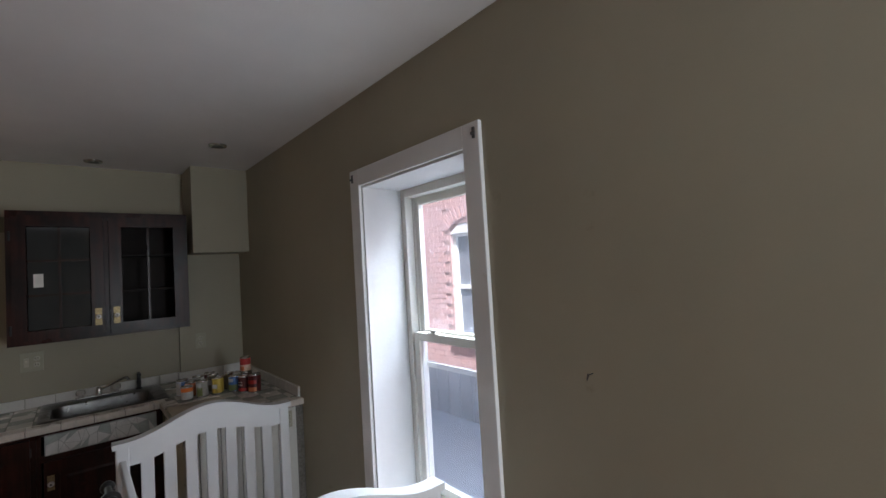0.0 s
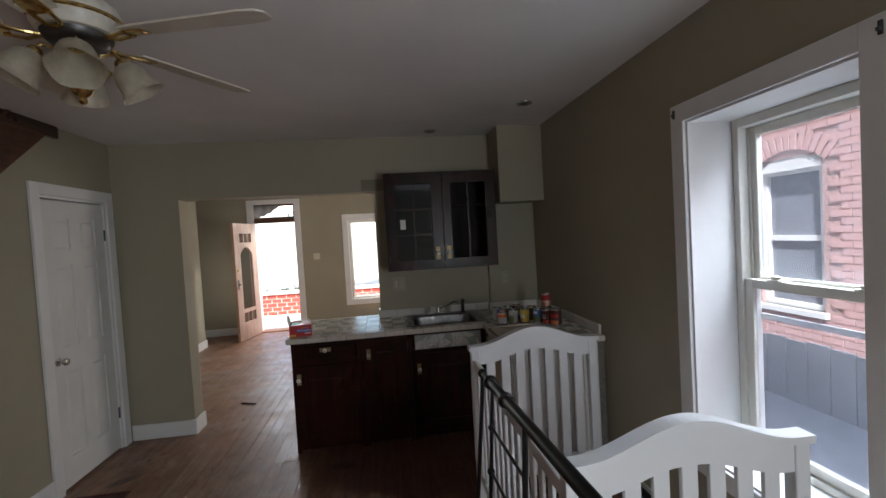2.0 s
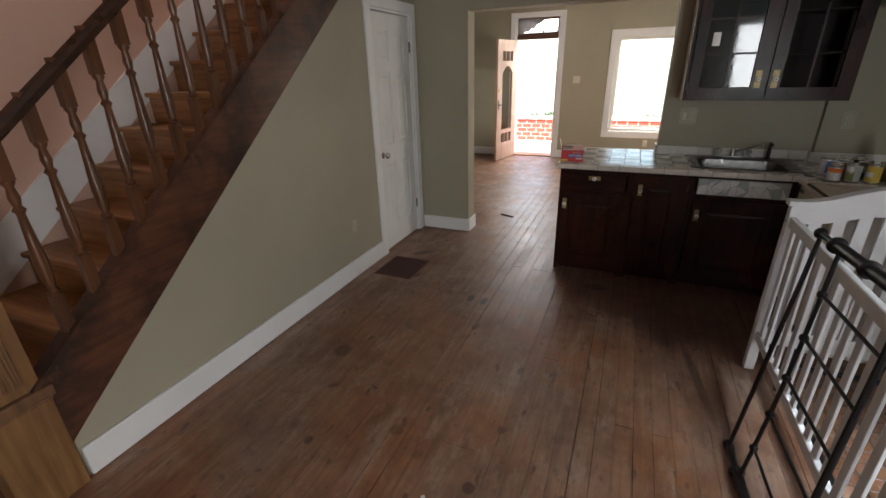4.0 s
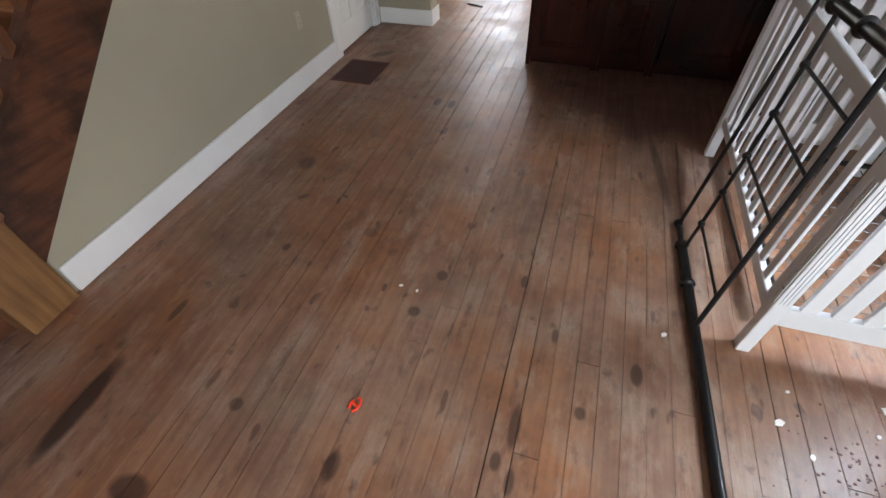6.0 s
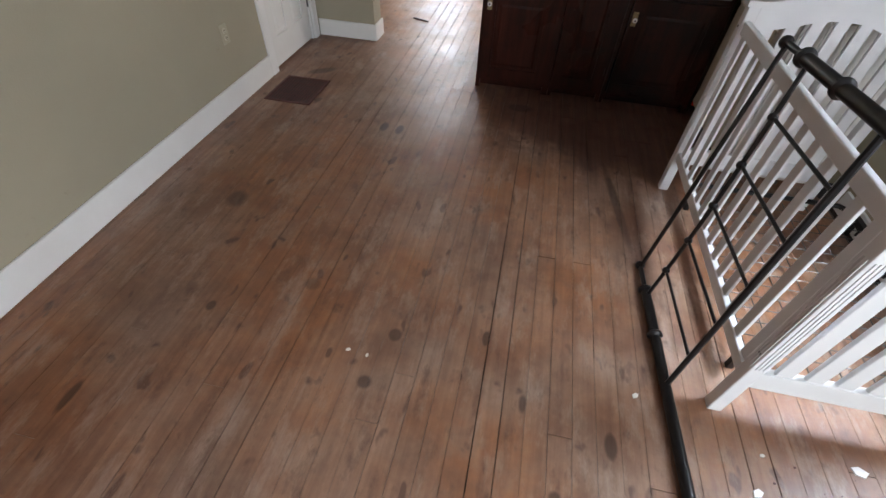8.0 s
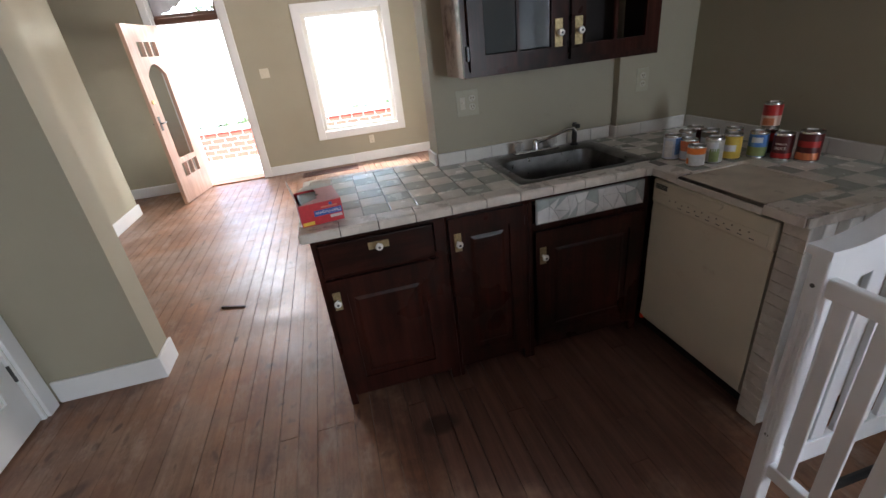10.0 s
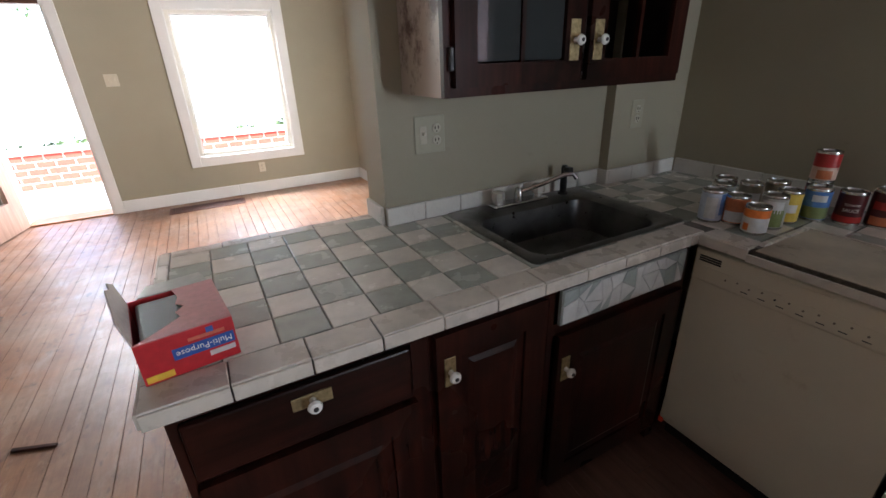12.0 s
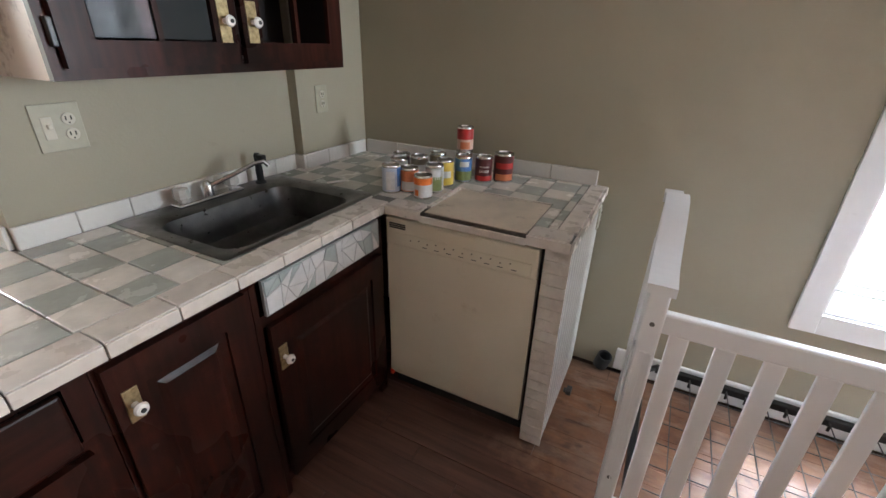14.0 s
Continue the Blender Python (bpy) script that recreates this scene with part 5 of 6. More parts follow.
# ---------------------------------------------------------------- crib
def crib():
    c = thing("crib", "white wooden crib with arched ends and slatted sides", "crib")
    x0, x1, y0, y1 = 0.726, 1.505, 1.832, 3.192
    s = 0.05
    side_top = 0.908

    def arch(u):
        return 0.965 + 0.088 * (0.5 - 0.5 * math.cos(2 * math.pi * min(max((u - 0.06) / 0.88, 0), 1)))

    for y, ya, yb in ((y0, y0 - 0.01, y0 + 0.035), (y1, y1 - 0.035, y1 + 0.01)):
        e = part("end_panel", arched_rail(x0 + 0.002, x1 - 0.002, ya + 0.006, yb - 0.006, arch, 0.085), CRIBWHITE, c, "arched end board")
        part("cap", arched_rail(x0 - 0.012, x1 + 0.012, ya - 0.008, yb + 0.008, lambda u: arch(u) + 0.022, 0.024), CRIBWHITE, e)
        part("lower_rail", boxes((x0 + s, x1 - s, ya + 0.008, yb - 0.008, 0.18, 0.27), bevel=0.004), CRIBWHITE, e)
        n = 7
        for k in range(n):
            u = (k + 0.75) / (n + 0.5)
            xx = x0 + s + (x1 - x0 - 2 * s) * u
            part("slat", boxes((xx - 0.026, xx + 0.026, ya + 0.014, yb - 0.014, 0.26, arch((xx - x0) / (x1 - x0)) - 0.07), bevel=0.003), CRIBWHITE, e)
        for xa in (x0, x1 - s):
            rows = [(xa, xa + s, ya, yb, 0.0, 0.965)]
            lg = part("leg", boxes(*rows, bevel=0.005), CRIBWHITE, c)
            part("reeding", boxes(*[(xa + 0.012 + 0.011 * q, xa + 0.016 + 0.011 * q, (ya - 0.003) if y == y0 else yb, ya if y == y0 else yb + 0.003, 0.30, 0.80) for q in range(3)]), CRIBWHITE, lg)
            if xa == x0:
                part("reeding", boxes(*[(xa - 0.003, xa, ya + 0.008 + 0.011 * q, ya + 0.012 + 0.011 * q, 0.30, 0.80) for q in range(3)]), CRIBWHITE, lg)
    # side rail towards the room
    xa = x0 + 0.012
    r = thing_part("side_rail", c)
    part("top_rail", boxes((xa, xa + 0.026, y0 + 0.03, y1 - 0.03, side_top - 0.055, side_top), bevel=0.006), CRIBWHITE, r)
    part("bottom_rail", boxes((xa, xa + 0.026, y0 + 0.03, y1 - 0.03, 0.20, 0.25), bevel=0.005), CRIBWHITE, r)
    n = 14
    me = mesh_of("slat", boxes((0, 0.012, -0.021, 0.021, 0.0, side_top - 0.30), bevel=0.003), CRIBWHITE)
    for k in range(n):
        ob = new("slat", me)
        ob.parent = r
        ob.location = (xa + 0.007, y0 + 0.075 + (y1 - y0 - 0.15) * k / (n - 1), 0.245)
    for y in (y0 + 0.012, y1 - 0.012):
        for z in (0.36, 0.88):
            bm = bmesh.new()
            rod(bm, (x0 - 0.002, y, z), (x0 + 0.006, y, z), 0.006, n=8)
            part("bolt", bm, STEELDARK, c)


def thing_part(name, parent):
    ob = new(name)
    ob.parent = parent
    return ob


def arched_rail(x0, x1, y0, y1, top, depth, n=28):
    bm = bmesh.new()
    up = [(x0 + (x1 - x0) * i / n, top(i / n)) for i in range(n + 1)]
    lo = [(x, z - depth - (0.03 * (1 - abs(2 * i / n - 1)) if depth > 0.05 else 0)) for i, (x, z) in enumerate(up)]
    slab(bm, up + lo[::-1], y1 - y0, "y", y0)
    return bm


crib()


def bed_head():
    """A black iron bed head on its side, leaning on the crib."""
    b = thing("iron_bed_headboard", "black iron bed headboard leaning on its side against the crib", "headboard")

    def P(u, y):          # u: height share up the leaning plane
        return Vector((0.549 + 0.05 * (2.487 - y) * (1 - u) + 0.125 * u, y + 0.13 * u, 0.022 + (0.985 + 0.06 * (2.487 - y)) * u))

    for u in (0.0, 1.0):
        bm = bmesh.new()
        rod(bm, P(u, 0.98), P(u, 2.33), 0.020, n=16)
        rod(bm, P(u, 2.33), P(u, 2.487), 0.011, n=12)
        for y in (2.335, 2.095):
            rod(bm, P(u, y - 0.014), P(u, y - 0.005), 0.021, 0.030, n=16)
            rod(bm, P(u, y - 0.005), P(u, y + 0.005), 0.030, n=16)
            rod(bm, P(u, y + 0.005), P(u, y + 0.014), 0.030, 0.021, n=16)
        ball(bm, P(u, 2.487), 0.022)
        part("post", bm, BLACKIRON, b, smooth=True)
    bm = bmesh.new()
    sweep(bm, [P(u / 10, 2.475) for u in range(0, 11)], 0.009)
    part("top_bar", bm, BLACKIRON, b, smooth=True)
    bm = bmesh.new()
    sweep(bm, [P(u / 10, 1.87) for u in range(0, 11)], 0.010)
    part("cross_bar", bm, BLACKIRON, b, smooth=True)

    def bow(u):
        return 2.30 - 0.02 * math.sin(math.pi * u)

    bm = bmesh.new()
    sweep(bm, [P(u / 20, bow(u / 20)) for u in range(0, 21)], 0.008)
    part("curved_bar", bm, BLACKIRON, b, smooth=True)
    for k in range(1, 6):
        u = k / 6
        bm = bmesh.new()
        rod(bm, P(u, bow(u)), P(u, 1.87), 0.006, n=8)
        ball(bm, P(u, bow(u)), 0.016)
        part("spindle", bm, BLACKIRON, b, smooth=True)


bed_head()


def bed_spring():
    """Wire link base with black rails lying on the floor inside the crib."""
    b = thing("bed_spring", "black metal bed spring with wire grid inside the crib", "bed spring")
    x0, x1, y0, y1, z = 0.85, 1.655, 1.98, 3.06, 0.10
    for x in (x0, x1):
        part("side_rail", boxes((x - 0.016, x + 0.016, y0, y1, z - 0.02, z + 0.012), bevel=0.003), BLACKIRON, b)
    bm = bmesh.new()
    sweep(bm, [(x0, y1, z), (x0 + 0.05, y1 + 0.05, z), (x1 - 0.05, y1 + 0.05, z), (x1, y1, z)], 0.014)
    part("end_rail", bm, BLACKIRON, b, smooth=True)
    for x in (x0, x1):
        for y in (y0 + 0.05, y1 - 0.05):
            part("leg", boxes((x - 0.012, x + 0.012, y - 0.012, y + 0.012, 0, z - 0.02)), BLACKIRON, b)
    for k in range(1, 7):
        x = x0 + (x1 - x0) * k / 7
        bm = bmesh.new()
        rod(bm, (x, y0, z - 0.004), (x, y1, z - 0.004), 0.0022, n=6)
        part("long_wire", bm, STEELDARK, b)
    for k in range(1, 15):
        y = y0 + (y1 - y0) * k / 15
        bm = bmesh.new()
        rod(bm, (x0, y, z), (x1, y, z), 0.0022, n=6)
        part("cross_wire", bm, STEELDARK, b)
        bm = bmesh.new()
        rod(bm, (x1 - 0.03, y, z), (x1 - 0.03, y, z - 0.03), 0.006, n=8)
        part("spring_hook", bm, BLACKIRON, b)


bed_spring()


# ---------------------------------------------------------------- ceiling fixtures
def ceiling_fan():
    f = thing("ceiling_fan", "cream and brass ceiling fan with five blades and tulip lights", "ceiling fan", (-0.765, 2.40, 0))
    bm = bmesh.new()
    lathe(bm, [(0.075, CZ), (0.078, CZ - 0.01), (0.05, CZ - 0.035)][::-1], n=24)
    part("canopy", bm, BRASS, f, smooth=True)
    bm = bmesh.new()
    lathe(bm, [(0.06, 2.43), (0.115, 2.435), (0.13, 2.46), (0.135, 2.50), (0.12, 2.535), (0.055, 2.555)], n=28)
    part("motor", bm, FANCREAM, f, smooth=True)
    bm = bmesh.new()
    lathe(bm, [(0.132, 2.478), (0.139, 2.482), (0.139, 2.49), (0.132, 2.494)], n=28, caps=False)
    part("motor_trim", bm, BRASS, f, smooth=True)
    bm = bmesh.new()
    lathe(bm, [(0.04, 2.395), (0.085, 2.40), (0.10, 2.415), (0.105, 2.43), (0.06, 2.432)], n=24)
    part("motor_collar", bm, STEELDARK, f, "dark vented collar under the motor", smooth=True)
    a0 = -14
    for k in range(5):
        a = radians(a0 + 72 * k)
        m = Matrix.Rotation(a, 4, "Z") @ Matrix.Translation((0, 0, 2.425)) @ Matrix.Rotation(radians(11), 4, "X")
        bm = bmesh.new()
        pts = [(0.19, -0.05), (0.30, -0.058), (0.63, -0.068), (0.69, -0.058), (0.71, -0.03), (0.71, 0.03), (0.69, 0.058), (0.63, 0.068), (0.30, 0.058), (0.19, 0.05)]
        slab(bm, pts, 0.007, "z", 0)
        bmesh.ops.transform(bm, matrix=m, verts=bm.verts)
        bl = part("blade", bm, FANBLADE, f)
        bm = bmesh.new()
        sweep(bm, [(0.09, 0, -0.004), (0.14, 0.02, -0.014), (0.20, 0.025, -0.006)], 0.007)
        sweep(bm, [(0.09, 0, -0.004), (0.14, -0.02, -0.014), (0.20, -0.025, -0.006)], 0.007)
        box(bm, 0.18, 0.26, -0.03, 0.03, -0.007, -0.001, bevel=0.002)
        bmesh.ops.transform(bm, matrix=m, verts=bm.verts)
        part("blade_iron", bm, BRASS, bl, smooth=True)
    bm = bmesh.new()
    lathe(bm, [(0.006, 2.19), (0.014, 2.20), (0.010, 2.215), (0.026, 2.225), (0.036, 2.25), (0.026, 2.275), (0.018, 2.285), (0.040, 2.31), (0.045, 2.34), (0.022, 2.36), (0.026, 2.41)], n=20)
    part("light_stem", bm, BRASS, f, smooth=True)
    for k in range(4):
        a = radians(28 + 90 * k)
        d = Vector((math.cos(a), math.sin(a), 0))
        bm = bmesh.new()
        sweep(bm, [d * 0.03 + Vector((0, 0, 2.33)), d * 0.06 + Vector((0, 0, 2.375)), d * 0.10 + Vector((0, 0, 2.385)), d * 0.125 + Vector((0, 0, 2.36)), d * 0.12 + Vector((0, 0, 2.345))], 0.007)
        sweep(bm, [d * 0.03 + Vector((0, 0, 2.30)), d * 0.065 + Vector((0, 0, 2.29)), d * 0.085 + Vector((0, 0, 2.315)), d * 0.06 + Vector((0, 0, 2.335)), d * 0.05 + Vector((0, 0, 2.315))], 0.006)
        ball(bm, d * 0.12 + Vector((0, 0, 2.352)), 0.024)
        arm = part("light_arm", bm, BRASS, f, smooth=True)
        bm = bmesh.new()
        n = 20
        prof = [(0.026, 0.0), (0.050, -0.022), (0.060, -0.055), (0.063, -0.085), (0.080, -0.115)]
        rings = []
        for q, (r, z) in enumerate(prof):
            rings.append([bm.verts.new(((r + (0.004 * math.cos(5 * 2 * math.pi * i / n) if q > 2 else 0)) * math.cos(2 * math.pi * i / n), (r + (0.004 * math.cos(5 * 2 * math.pi * i / n) if q > 2 else 0)) * math.sin(2 * math.pi * i / n), z)) for i in range(n)])
        for p, q in zip(rings, rings[1:]):
            for i in range(n):
                bm.faces.new((p[i], p[(i + 1) % n], q[(i + 1) % n], q[i]))
        bmesh.ops.solidify(bm, geom=list(bm.faces), thickness=0.003)
        tilt = Matrix.Translation(d * 0.12 + Vector((0, 0, 2.35))) @ Matrix.Rotation(a, 4, "Z") @ Matrix.Rotation(radians(-32), 4, "Y")
        bmesh.ops.transform(bm, matrix=tilt, verts=bm.verts)
        part("tulip_shade", bm, SHADEGLASS, arm, "frosted tulip glass shade", smooth=True)


FANCREAM = plain("cream_enamel", (0.60, 0.57, 0.50), 0.35)
ceiling_fan()
for i, (x, y) in enumerate(((1.34, 3.77), (0.72, 4.55))):
    r = thing("recessed_light", "unlit recessed ceiling light with metal trim", "downlight", (x, y, CZ), group="recessed ceiling lights")
    bm = bmesh.new()
    lathe(bm, [(0.035, -0.012), (0.052, -0.010), (0.056, -0.004), (0.056, 0.0)], n=28, caps=False)
    part("trim_ring", bm, CHROME, r, smooth=True)
    bm = bmesh.new()
    lathe(bm, [(0.0345, -0.010), (0.0345, -0.004)], n=24)
    part("bulb", bm, STEELDARK, r)


# ---------------------------------------------------------------- small things on the floor
def register(x0, x1, y0, y1, label):
    r = thing("floor_register", label, "floor vent", ((x0 + x1) / 2, (y0 + y1) / 2, 0.0))
    w, d = (x1 - x0) / 2, (y1 - y0) / 2
    part("frame", boxes((-w, -w + 0.022, -d, d, 0, 0.006), (w - 0.022, w, -d, d, 0, 0.006), (-w + 0.022, w - 0.022, -d, -d + 0.022, 0, 0.006), (-w + 0.022, w - 0.022, d - 0.022, d, 0, 0.006), bevel=0.002), VENT, r)
    part("backing", boxes((-w + 0.022, w - 0.022, -d + 0.022, d - 0.022, 0.0, 0.001)), SLOT, r)
    n = int((2 * w - 0.044) / 0.02)
    for k in range(n):
        x = -w + 0.022 + (k + 0.5) * (2 * w - 0.044) / n
        part("slat", boxes((x - 0.005, x + 0.005, -d + 0.022, d - 0.022, 0.001, 0.005)), VENT, r)
    for k in range(1, 4):
        y = -d + 0.022 + (2 * d - 0.044) * k / 4
        part("crossbar", boxes((-w + 0.022, w - 0.022, y - 0.003, y + 0.003, 0.0045, 0.0058)), VENT, r)


register(-1.925, -1.585, 3.51, 3.90, "rusty brown square floor register")
register(-0.86, -0.075, 8.74, 8.98, "rusty brown floor register under the front window")


def hair_clip():
    c = thing("plastic_clip", "orange-red plastic hair clip on the floor", "clip", (-0.586, 1.191, 0.0, 70))
    bm = bmesh.new()
    sweep(bm, [(-0.025, -0.008, 0.005), (-0.01, -0.016, 0.006), (0.012, -0.015, 0.006), (0.026, -0.004, 0.005), (0.024, 0.008, 0.005)], 0.005)
    sweep(bm, [(-0.025, 0.008, 0.005), (-0.008, 0.016, 0.006), (0.01, 0.014, 0.006)], 0.005)
    box(bm, -0.006, 0.006, -0.013, 0.013, 0.002, 0.010, bevel=0.002)
    part("jaw", bm, PLASTICRED, c, smooth=True)


hair_clip()
bm = bmesh.new()
lathe(bm, [(0.032, 0), (0.035, 0.004), (0.035, 0.075), (0.032, 0.08), (0.027, 0.08), (0.026, 0.02)], n=20)
bmesh.ops.transform(bm, matrix=pose(1.65, 3.30, 0.024, 12, -14, 0), verts=bm.verts)
single("pipe_sleeve", bm, RUBBER, "black pipe sleeve standing on the floor by the wall", "pipe", smooth=True)
single("hinge", boxes((1.385, 1.43, 3.385, 3.408, 0.0, 0.022), (1.395, 1.42, 3.408, 3.42, 0.0, 0.012), bevel=0.003), STEELDARK, "small black metal fitting on the floor", "fitting")
bm = bmesh.new()
slab(bm, [(-1.335, 5.412), (-1.172, 5.355), (-1.170, 5.370), (-1.333, 5.430)], 0.01, "z", 0.001)
single("wood_sliver", bm, CHERRY, "dark splinter of wood on the floor", "wood scrap")
for x, y, s, a in ((0.832, 1.56, 0.019, 20), (0.911, 1.466, 0.013, 60), (0.881, 1.689, 0.009, 10), (1.193, 1.704, 0.026, 160), (1.283, 1.694, 0.016, 80), (0.471, 1.814, 0.014, 33), (1.13, 1.60, 0.010, 44), (-0.63, 1.753, 0.010, 12), (-0.551, 1.745, 0.009, 70)):
    bm = bmesh.new()
    slab(bm, [(-s, -s * 0.5), (s * 0.2, -s * 0.7), (s, -s * 0.1), (s * 0.5, s * 0.6), (-s * 0.6, s * 0.45)], 0.004, "z", 0.0005)
    bmesh.ops.transform(bm, matrix=pose(x, y, 0, 0, 0, a), verts=bm.verts)
    single("plaster_chip", bm, PORCELAIN, "flake of pale blue-white plaster on the floor", "debris", group="plaster chips on the floor")
rng = random.Random(8)
bm = bmesh.new()
for i in range(170):
    x, y = rng.gauss(1.12, 0.13), rng.gauss(1.42, 0.10)
    s = rng.uniform(0.0012, 0.0038)
    slab(bm, [(x - s, y - s), (x + s, y - s * 0.6), (x + s * 0.7, y + s), (x - s * 0.8, y + s * 0.8)], s, "z", 0.0005)
single("floor_crumbs", bm, VENT, "scattered dark crumbs and plaster grit on the floor", "debris", kind="stuff")


bm = bmesh.new()
sweep(bm, [(WX, 1.357, 1.373), (WX - 0.02, 1.357, 1.373), (WX - 0.03, 1.357, 1.361), (WX - 0.024, 1.357, 1.377)], 0.002)
single("wall_hook", bm, STEELDARK, "small bent hook in the wall", "hook", smooth=True)
for y in (1.745, 2.622):
    single("curtain_bracket", boxes((WX - 0.024, WX - 0.018, y - 0.006, y + 0.006, 2.145, 2.185), (WX - 0.034, WX - 0.024, y - 0.004, y + 0.004, 2.155, 2.165), bevel=0.001), STEELDARK, "small dark curtain bracket on the window casing", "bracket", group="curtain brackets")


# ---------------------------------------------------------------- outside
structure("ground", boxes((-300, 300, -300, 500, -0.62, -0.6)), GRASS, "lawn and open ground", "ground")
structure("pavement_alley", boxes((2.06, 4.68, -6, 9.4, -0.6, -0.35)), ALLEY, "pale gravelly alley between houses", "pavement")
structure("porch_floor", boxes((-3.9, 2.0, 9.40, 11.6, -0.3, -0.03)), CONCRETE, "pale concrete porch floor", "porch")
# pale sheet laid over the lawn so the ground looks overexposed
structure("pavement_front", boxes((-40, 40, 11.6, 17, -0.6, -0.57)), CONCRETE, "pale concrete sheet added for the white glare out front", "pavement")
structure("road", boxes((-60, 60, 17, 25, -0.6, -0.585)), ASPHALT, "asphalt street", "road")


def neighbour():
    h = thing("neighbour_house", "red brick neighbouring house, its colours paled for haze", "house")
    X = 4.70
    wy0, wy1, wz0, wz1 = 4.55, 5.30, 0.62, 2.16
    part("wall", boxes((X + 0.012, X + 0.25, -4, wy0, -0.6, 6.5), (X + 0.012, X + 0.25, wy1, 10.5, -0.6, 6.5), (X + 0.012, X + 0.25, wy0, wy1, -0.6, wz0), (X + 0.012, X + 0.25, wy0, wy1, wz1 + 0.12, 6.5)), MORTAR, h)
    bw, bh, g = 0.205, 0.066, 0.010
    me = mesh_of("brick", boxes((0, 0.02, 0, bw, 0, bh)), BRICK)
    verts, faces = [], []
    row = 0
    z = -0.6
    while z < 5.2:
        y = -1.0 + (bw + g) / 2 * (row % 2)
        while y < 8.6:
            if not (y + bw > wy0 - 0.02 and y < wy1 + 0.02 and z + bh > wz0 - 0.02 and z < wz1 + 0.30):
                if 4.0 < y < 6.4 and 1.2 < z < 3.1:
                    ob = new("brick", me)
                    ob.parent = h
                    ob.location = (X, y, z)
                else:
                    b = len(verts)
                    for dx in (0, 0.02):
                        verts += [(X + dx, y, z), (X + dx, y + bw, z), (X + dx, y + bw, z + bh), (X + dx, y, z + bh)]
                    faces += [(b, b + 3, b + 2, b + 1), (b, b + 1, b + 5, b + 4), (b + 2, b + 3, b + 7, b + 6), (b + 1, b + 2, b + 6, b + 5), (b + 3, b, b + 4, b + 7)]
            y += bw + g
        z += bh + g
        row += 1
    m2 = bpy.data.meshes.new("brickwork")
    m2.from_pydata(verts, [], faces)
    m2.materials.append(BRICK)
    ob = new("brickwork", m2)
    ob.parent = h
    tagged(ob, kind="stuff")
    # arch of bricks on end
    cy, r0 = (wy0 + wy1) / 2, 0.62
    for k in range(13):
        a = radians(50 + 80 * k / 12)
        bm = boxes((0, 0.022, -0.03, 0.03, 0, 0.20))
        bmesh.ops.transform(bm, matrix=Matrix.Translation((X - 0.002, cy + r0 * math.cos(a), wz1 - 0.42 + r0 * math.sin(a))) @ Matrix.Rotation(a - math.pi / 2, 4, "X"), verts=bm.verts)
        part("arch_brick", bm, BRICK, h)
    w = thing_part("window", h)
    part("frame", boxes((X + 0.06, X + 0.14, wy0, wy0 + 0.07, wz0, wz1), (X + 0.06, X + 0.14, wy1 - 0.07, wy1, wz0, wz1), (X + 0.06, X + 0.14, wy0 + 0.07, wy1 - 0.07, wz1 - 0.06, wz1 + 0.1), (X + 0.06, X + 0.14, wy0 + 0.07, wy1 - 0.07, wz0, wz0 + 0.06), (X + 0.07, X + 0.13, wy0 + 0.07, wy1 - 0.07, 1.36, 1.42)), TRIM, w)
    bm = bmesh.new()
    pts = [(wy0 + (wy1 - wy0) * i / 10, wz1 + 0.17 * math.sin(math.pi * i / 10)) for i in range(11)]
    slab(bm, pts + [(wy1, wz1 - 0.02), (wy0, wz1 - 0.02)], 0.06, "x", X + 0.02)
    part("arched_head", bm, TRIM, w, "white arched window head")
    part("pane", boxes((X + 0.10, X + 0.105, wy0 + 0.07, wy1 - 0.07, wz0 + 0.06, wz1 - 0.06)), NEIGHGLASS, w)
    part("sill", boxes((X - 0.04, X + 0.1, wy0 - 0.04, wy1 + 0.04, wz0 - 0.06, wz0)), TRIM, w)
    part("blind", boxes(*[(X + 0.13, X + 0.14, wy0 + 0.08 + 0.055 * k, wy0 + 0.125 + 0.055 * k, 1.44, wz1 - 0.07) for k in range(11)]), PLASTICSHEET, w)


NEIGHGLASS = Mat("grey_reflecting_glass", 0.08)
NEIGHGLASS.colour((0.20, 0.21, 0.24))
NEIGHGLASS = NEIGHGLASS.m
neighbour()
fence = thing("board_fence", "grey weathered board fence against the brick house", "fence")
for k in range(16):
    hgt = 0.66 + 0.03 * ((k * 7) % 5) / 5
    part("board", boxes((4.50, 4.525, 2.7 + 0.235 * k, 2.7 + 0.235 * k + 0.225, -0.35, -0.35 + hgt), bevel=0.003), PLASTICSHEET, fence)
part("rail", boxes((4.525, 4.57, 2.7, 6.45, 0.05, 0.13)), PLASTICSHEET, fence)


def porch_wall():
    p = thing("porch_wall", "low red-painted brick porch wall with white mortar", "wall")
    Y, top = 11.25, 0.46
    part("core", boxes((-3.9, 2.0, Y + 0.012, Y + 0.2, -0.03, top)), WHITEMORTAR, p)
    part("coping", boxes((-3.95, 2.05, Y - 0.03, Y + 0.24, top, top + 0.06), bevel=0.01), CONCRETE, p)
    bw, bh, g = 0.20, 0.075, 0.022
    me = mesh_of("brick", boxes((0, bw, 0, 0.02, 0, bh)), REDBRICK)
    z, row = -0.02, 0
    while z + bh < top:
        x = -3.9 + (bw + g) / 2 * (row % 2)
        while x < 1.8:
            ob = new("brick", me)
            ob.parent = p
            ob.location = (x, Y, z)
            x += bw + g
        z += bh + g
        row += 1


porch_wall()


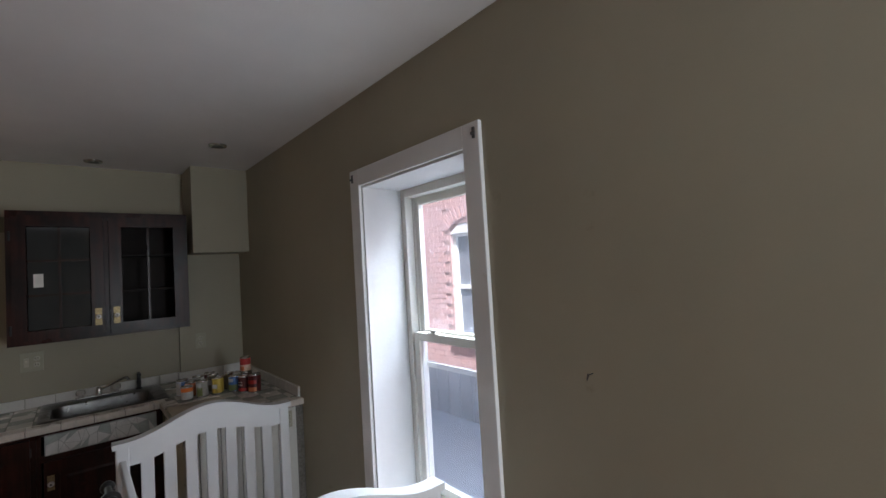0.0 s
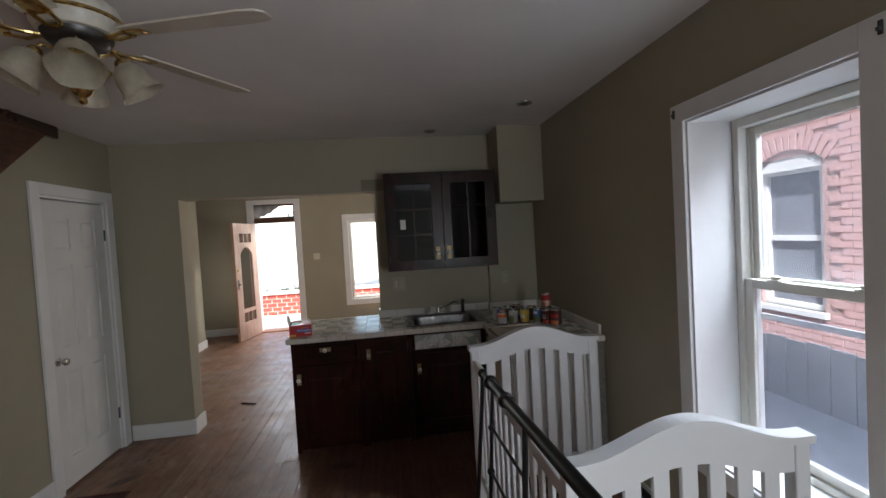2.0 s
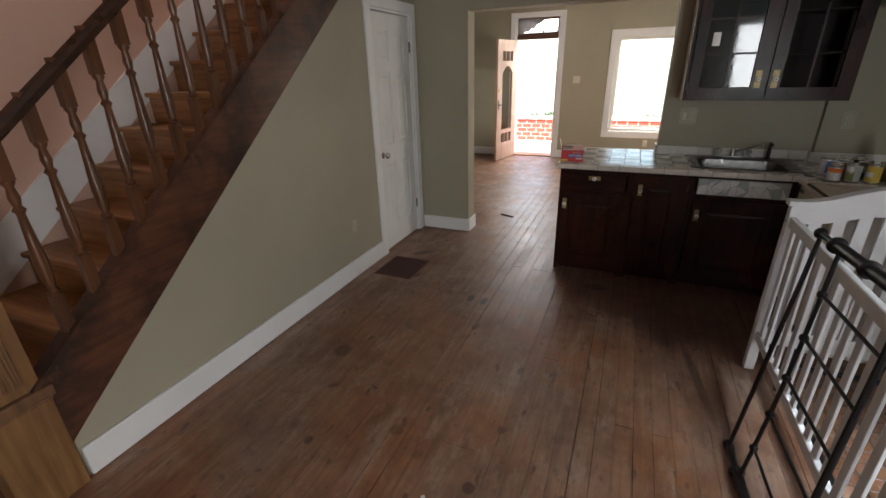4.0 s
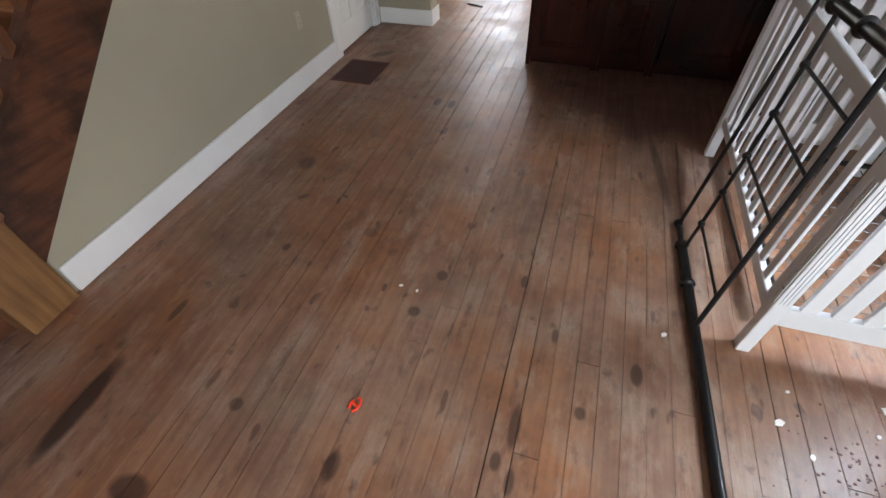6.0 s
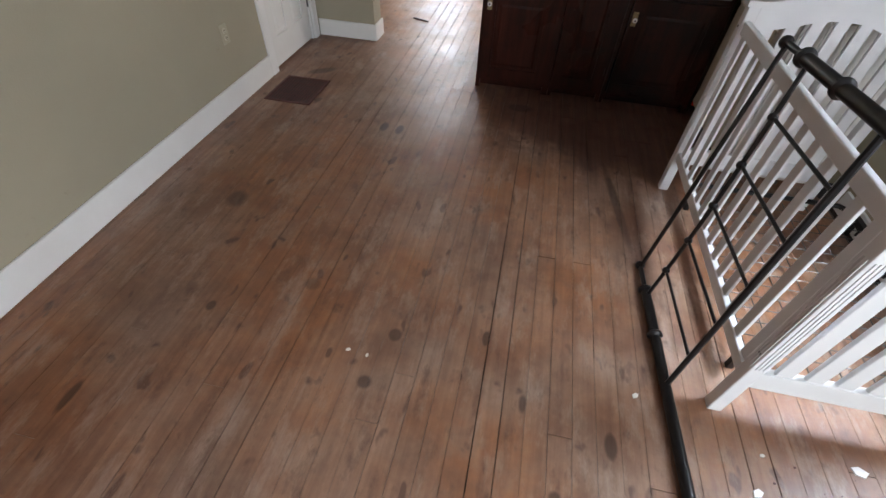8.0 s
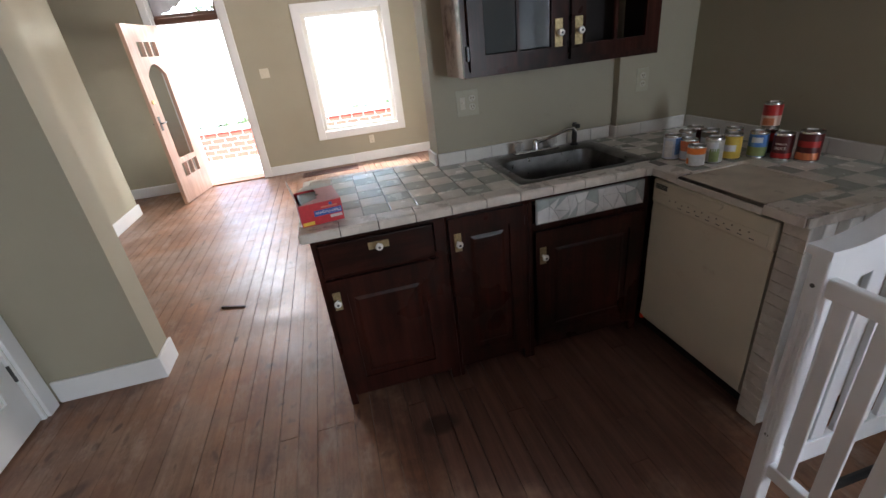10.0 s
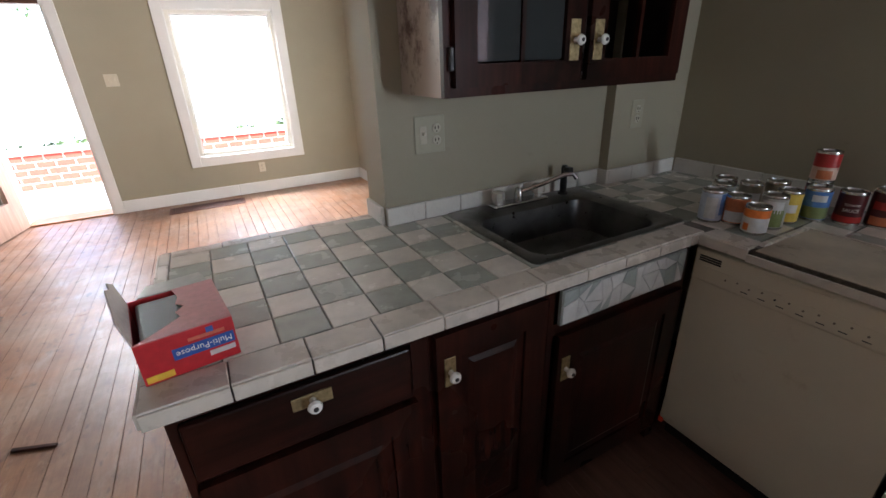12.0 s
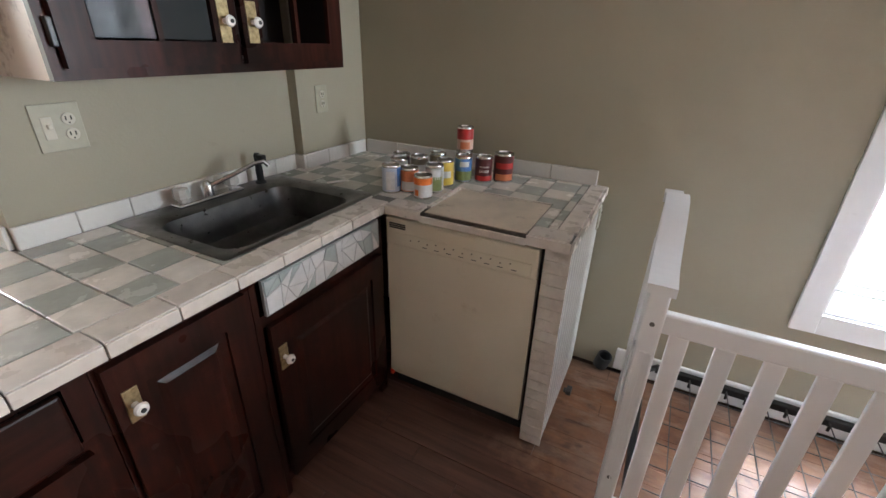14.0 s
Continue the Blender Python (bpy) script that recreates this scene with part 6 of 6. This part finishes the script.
def leaf_mass(bm, centre, size, n, rng, s=0.05):
    for i in range(n):
        d = Vector((rng.gauss(0, 1), rng.gauss(0, 1), rng.gauss(0, 1)))
        d.normalize()
        d *= rng.uniform(0.45, 1.0)
        p = Vector(centre) + Vector((d.x * size[0], d.y * size[1], d.z * size[2]))
        q = Euler((rng.uniform(0, 6), rng.uniform(0, 6), rng.uniform(0, 6))).to_matrix()
        vs = [bm.verts.new(p + q @ Vector(v)) for v in ((-s, 0, 0), (0, -s * 0.5, 0), (s, 0, 0), (0, s * 0.5, 0))]
        bm.faces.new(vs)


def shrub(x, y, r, h, seed):
    rng = random.Random(seed)
    s = thing("shrub", "low green shrub beyond the porch wall", "shrub", group="shrubs in front of the porch")
    bm = bmesh.new()
    for k in range(5):
        rod(bm, (x, y, -0.6), (x + rng.uniform(-r, r) * 0.6, y + rng.uniform(-r, r) * 0.6, h * 0.5), 0.02, 0.008, 6)
    part("stem", bm, BARK, s)
    bm = bmesh.new()
    for k in range(5):
        leaf_mass(bm, (x + rng.uniform(-r, r) * 0.7, y + rng.uniform(-r, r) * 0.5, h * rng.uniform(0.2, 0.6)), (r * 0.7, r * 0.6, h * 0.5), 220, rng)
    part("leaves", bm, FOLIAGE, s)


for i, x in enumerate((-3.4, -2.6, -1.7, -0.7, 0.3, 1.3)):
    shrub(x, 12.2 + 0.3 * (i % 2), 0.45, 0.40 + 0.10 * (i % 3), 20 + i)


def tree(x, y, h, seed):
    rng = random.Random(seed)
    t = thing("tree", "thinly leafed street tree with spreading branches", "tree", group="street trees")
    bm = bmesh.new()
    tips = []

    def grow(p, d, length, r, depth):
        q = p + d * length
        rod(bm, p, q, r, r * 0.65, 7)
        if depth == 0:
            tips.append(q)
            return
        for k in range(3):
            nd = (d + Vector((rng.uniform(-0.8, 0.8), rng.uniform(-0.8, 0.8), rng.uniform(-0.35, 0.5)))).normalized()
            grow(q, nd, length * rng.uniform(0.6, 0.8), r * 0.6, depth - 1)

    grow(Vector((x, y, -0.6)), Vector((0, 0, 1)), h * 0.35, 0.13, 4)
    part("trunk", bm, BARK, t)
    bm = bmesh.new()
    for q in tips:
        leaf_mass(bm, q, (0.45, 0.45, 0.35), 22, rng, 0.07)
    part("crown", bm, FOLIAGE, t)


tree(-2.2, 21.0, 6.0, 4)
tree(3.2, 19.0, 6.0, 9)


# ---------------------------------------------------------------- floor boards, last
def floorboards():
    fl = thing("floor", "worn pine board floor with stains and varnish remnants", "floor", kind="structure")
    part("subfloor", boxes((SX - 0.1, 2.06, BY, 4.85, -0.12, -0.014), (-3.85, 1.9, 4.85, 9.42, -0.12, -0.014)), GAP, fl)
    pitch = 0.0835
    rng = random.Random(11)
    meshes = {}

    def plank(x, w, y0, y1):
        key = (round(w, 4), round(y1 - y0, 2))
        if key not in meshes:
            bm = bmesh.new()
            L = y1 - y0
            vs = box(bm, 0, w, 0, L, -0.014, 0.0)
            for v in vs:
                if v.co.z > -0.001:
                    v.co.x += 0.0003 if v.co.x < w / 2 else -0.0003
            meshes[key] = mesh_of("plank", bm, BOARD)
        ob = new("plank", meshes[key])
        ob.parent = fl
        ob.location = (x, y0, -rng.uniform(0.0, 0.0012))
        ob.rotation_euler = (0, rng.uniform(-0.004, 0.004), 0)

    verts, faces = [], []

    def joined(x, w, y0, y1):
        b = len(verts)
        z = -rng.uniform(0, 0.001)
        verts.extend([(x, y0, -0.014), (x + w, y0, -0.014), (x + w, y1, -0.014), (x, y1, -0.014), (x + 0.001, y0, z), (x + w - 0.001, y0, z), (x + w - 0.001, y1, z), (x + 0.001, y1, z)])
        faces.extend([(b + 4, b + 5, b + 6, b + 7), (b, b + 1, b + 5, b + 4), (b + 1, b + 2, b + 6, b + 5), (b + 2, b + 3, b + 7, b + 6), (b + 3, b, b + 4, b + 7)])

    x = -3.85
    while x < 1.9:
        gap = rng.choice((0.0005, 0.0008, 0.0011, 0.0015, 0.0026))
        if -0.19 < x < -0.10:
            gap = 0.0034
        w = pitch - gap
        cuts = [BY]
        while cuts[-1] < FY:
            cuts.append(round(min(cuts[-1] + rng.choice((1.6, 2.0, 2.4, 2.8, 3.4)), 9.42), 2))
        cuts[1] = round(cuts[1] - rng.uniform(0, 0.6), 1)
        for a, b in zip(cuts, cuts[1:]):
            if x < SX - 0.05:
                a = max(a, 4.9)
            lim0 = SX if b < 4.9 else -3.85
            lim1 = WX + 0.02 if a < 4.8 else 1.9
            if x < lim0 - 0.05 or x + w > lim1:
                continue
            if b - a < 0.1:
                continue
            if -2.1 < x and b > 0.3 and a < 7.5:
                plank(x, w, a, b - 0.002)
            else:
                joined(x, w, a, b - 0.002)
        x += pitch
    m = bpy.data.meshes.new("far_planks")
    m.from_pydata(verts, [], faces)
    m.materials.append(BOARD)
    ob = new("far_planks", m)
    ob.parent = fl
    tagged(ob, "far floor boards", kind="stuff")


floorboards()
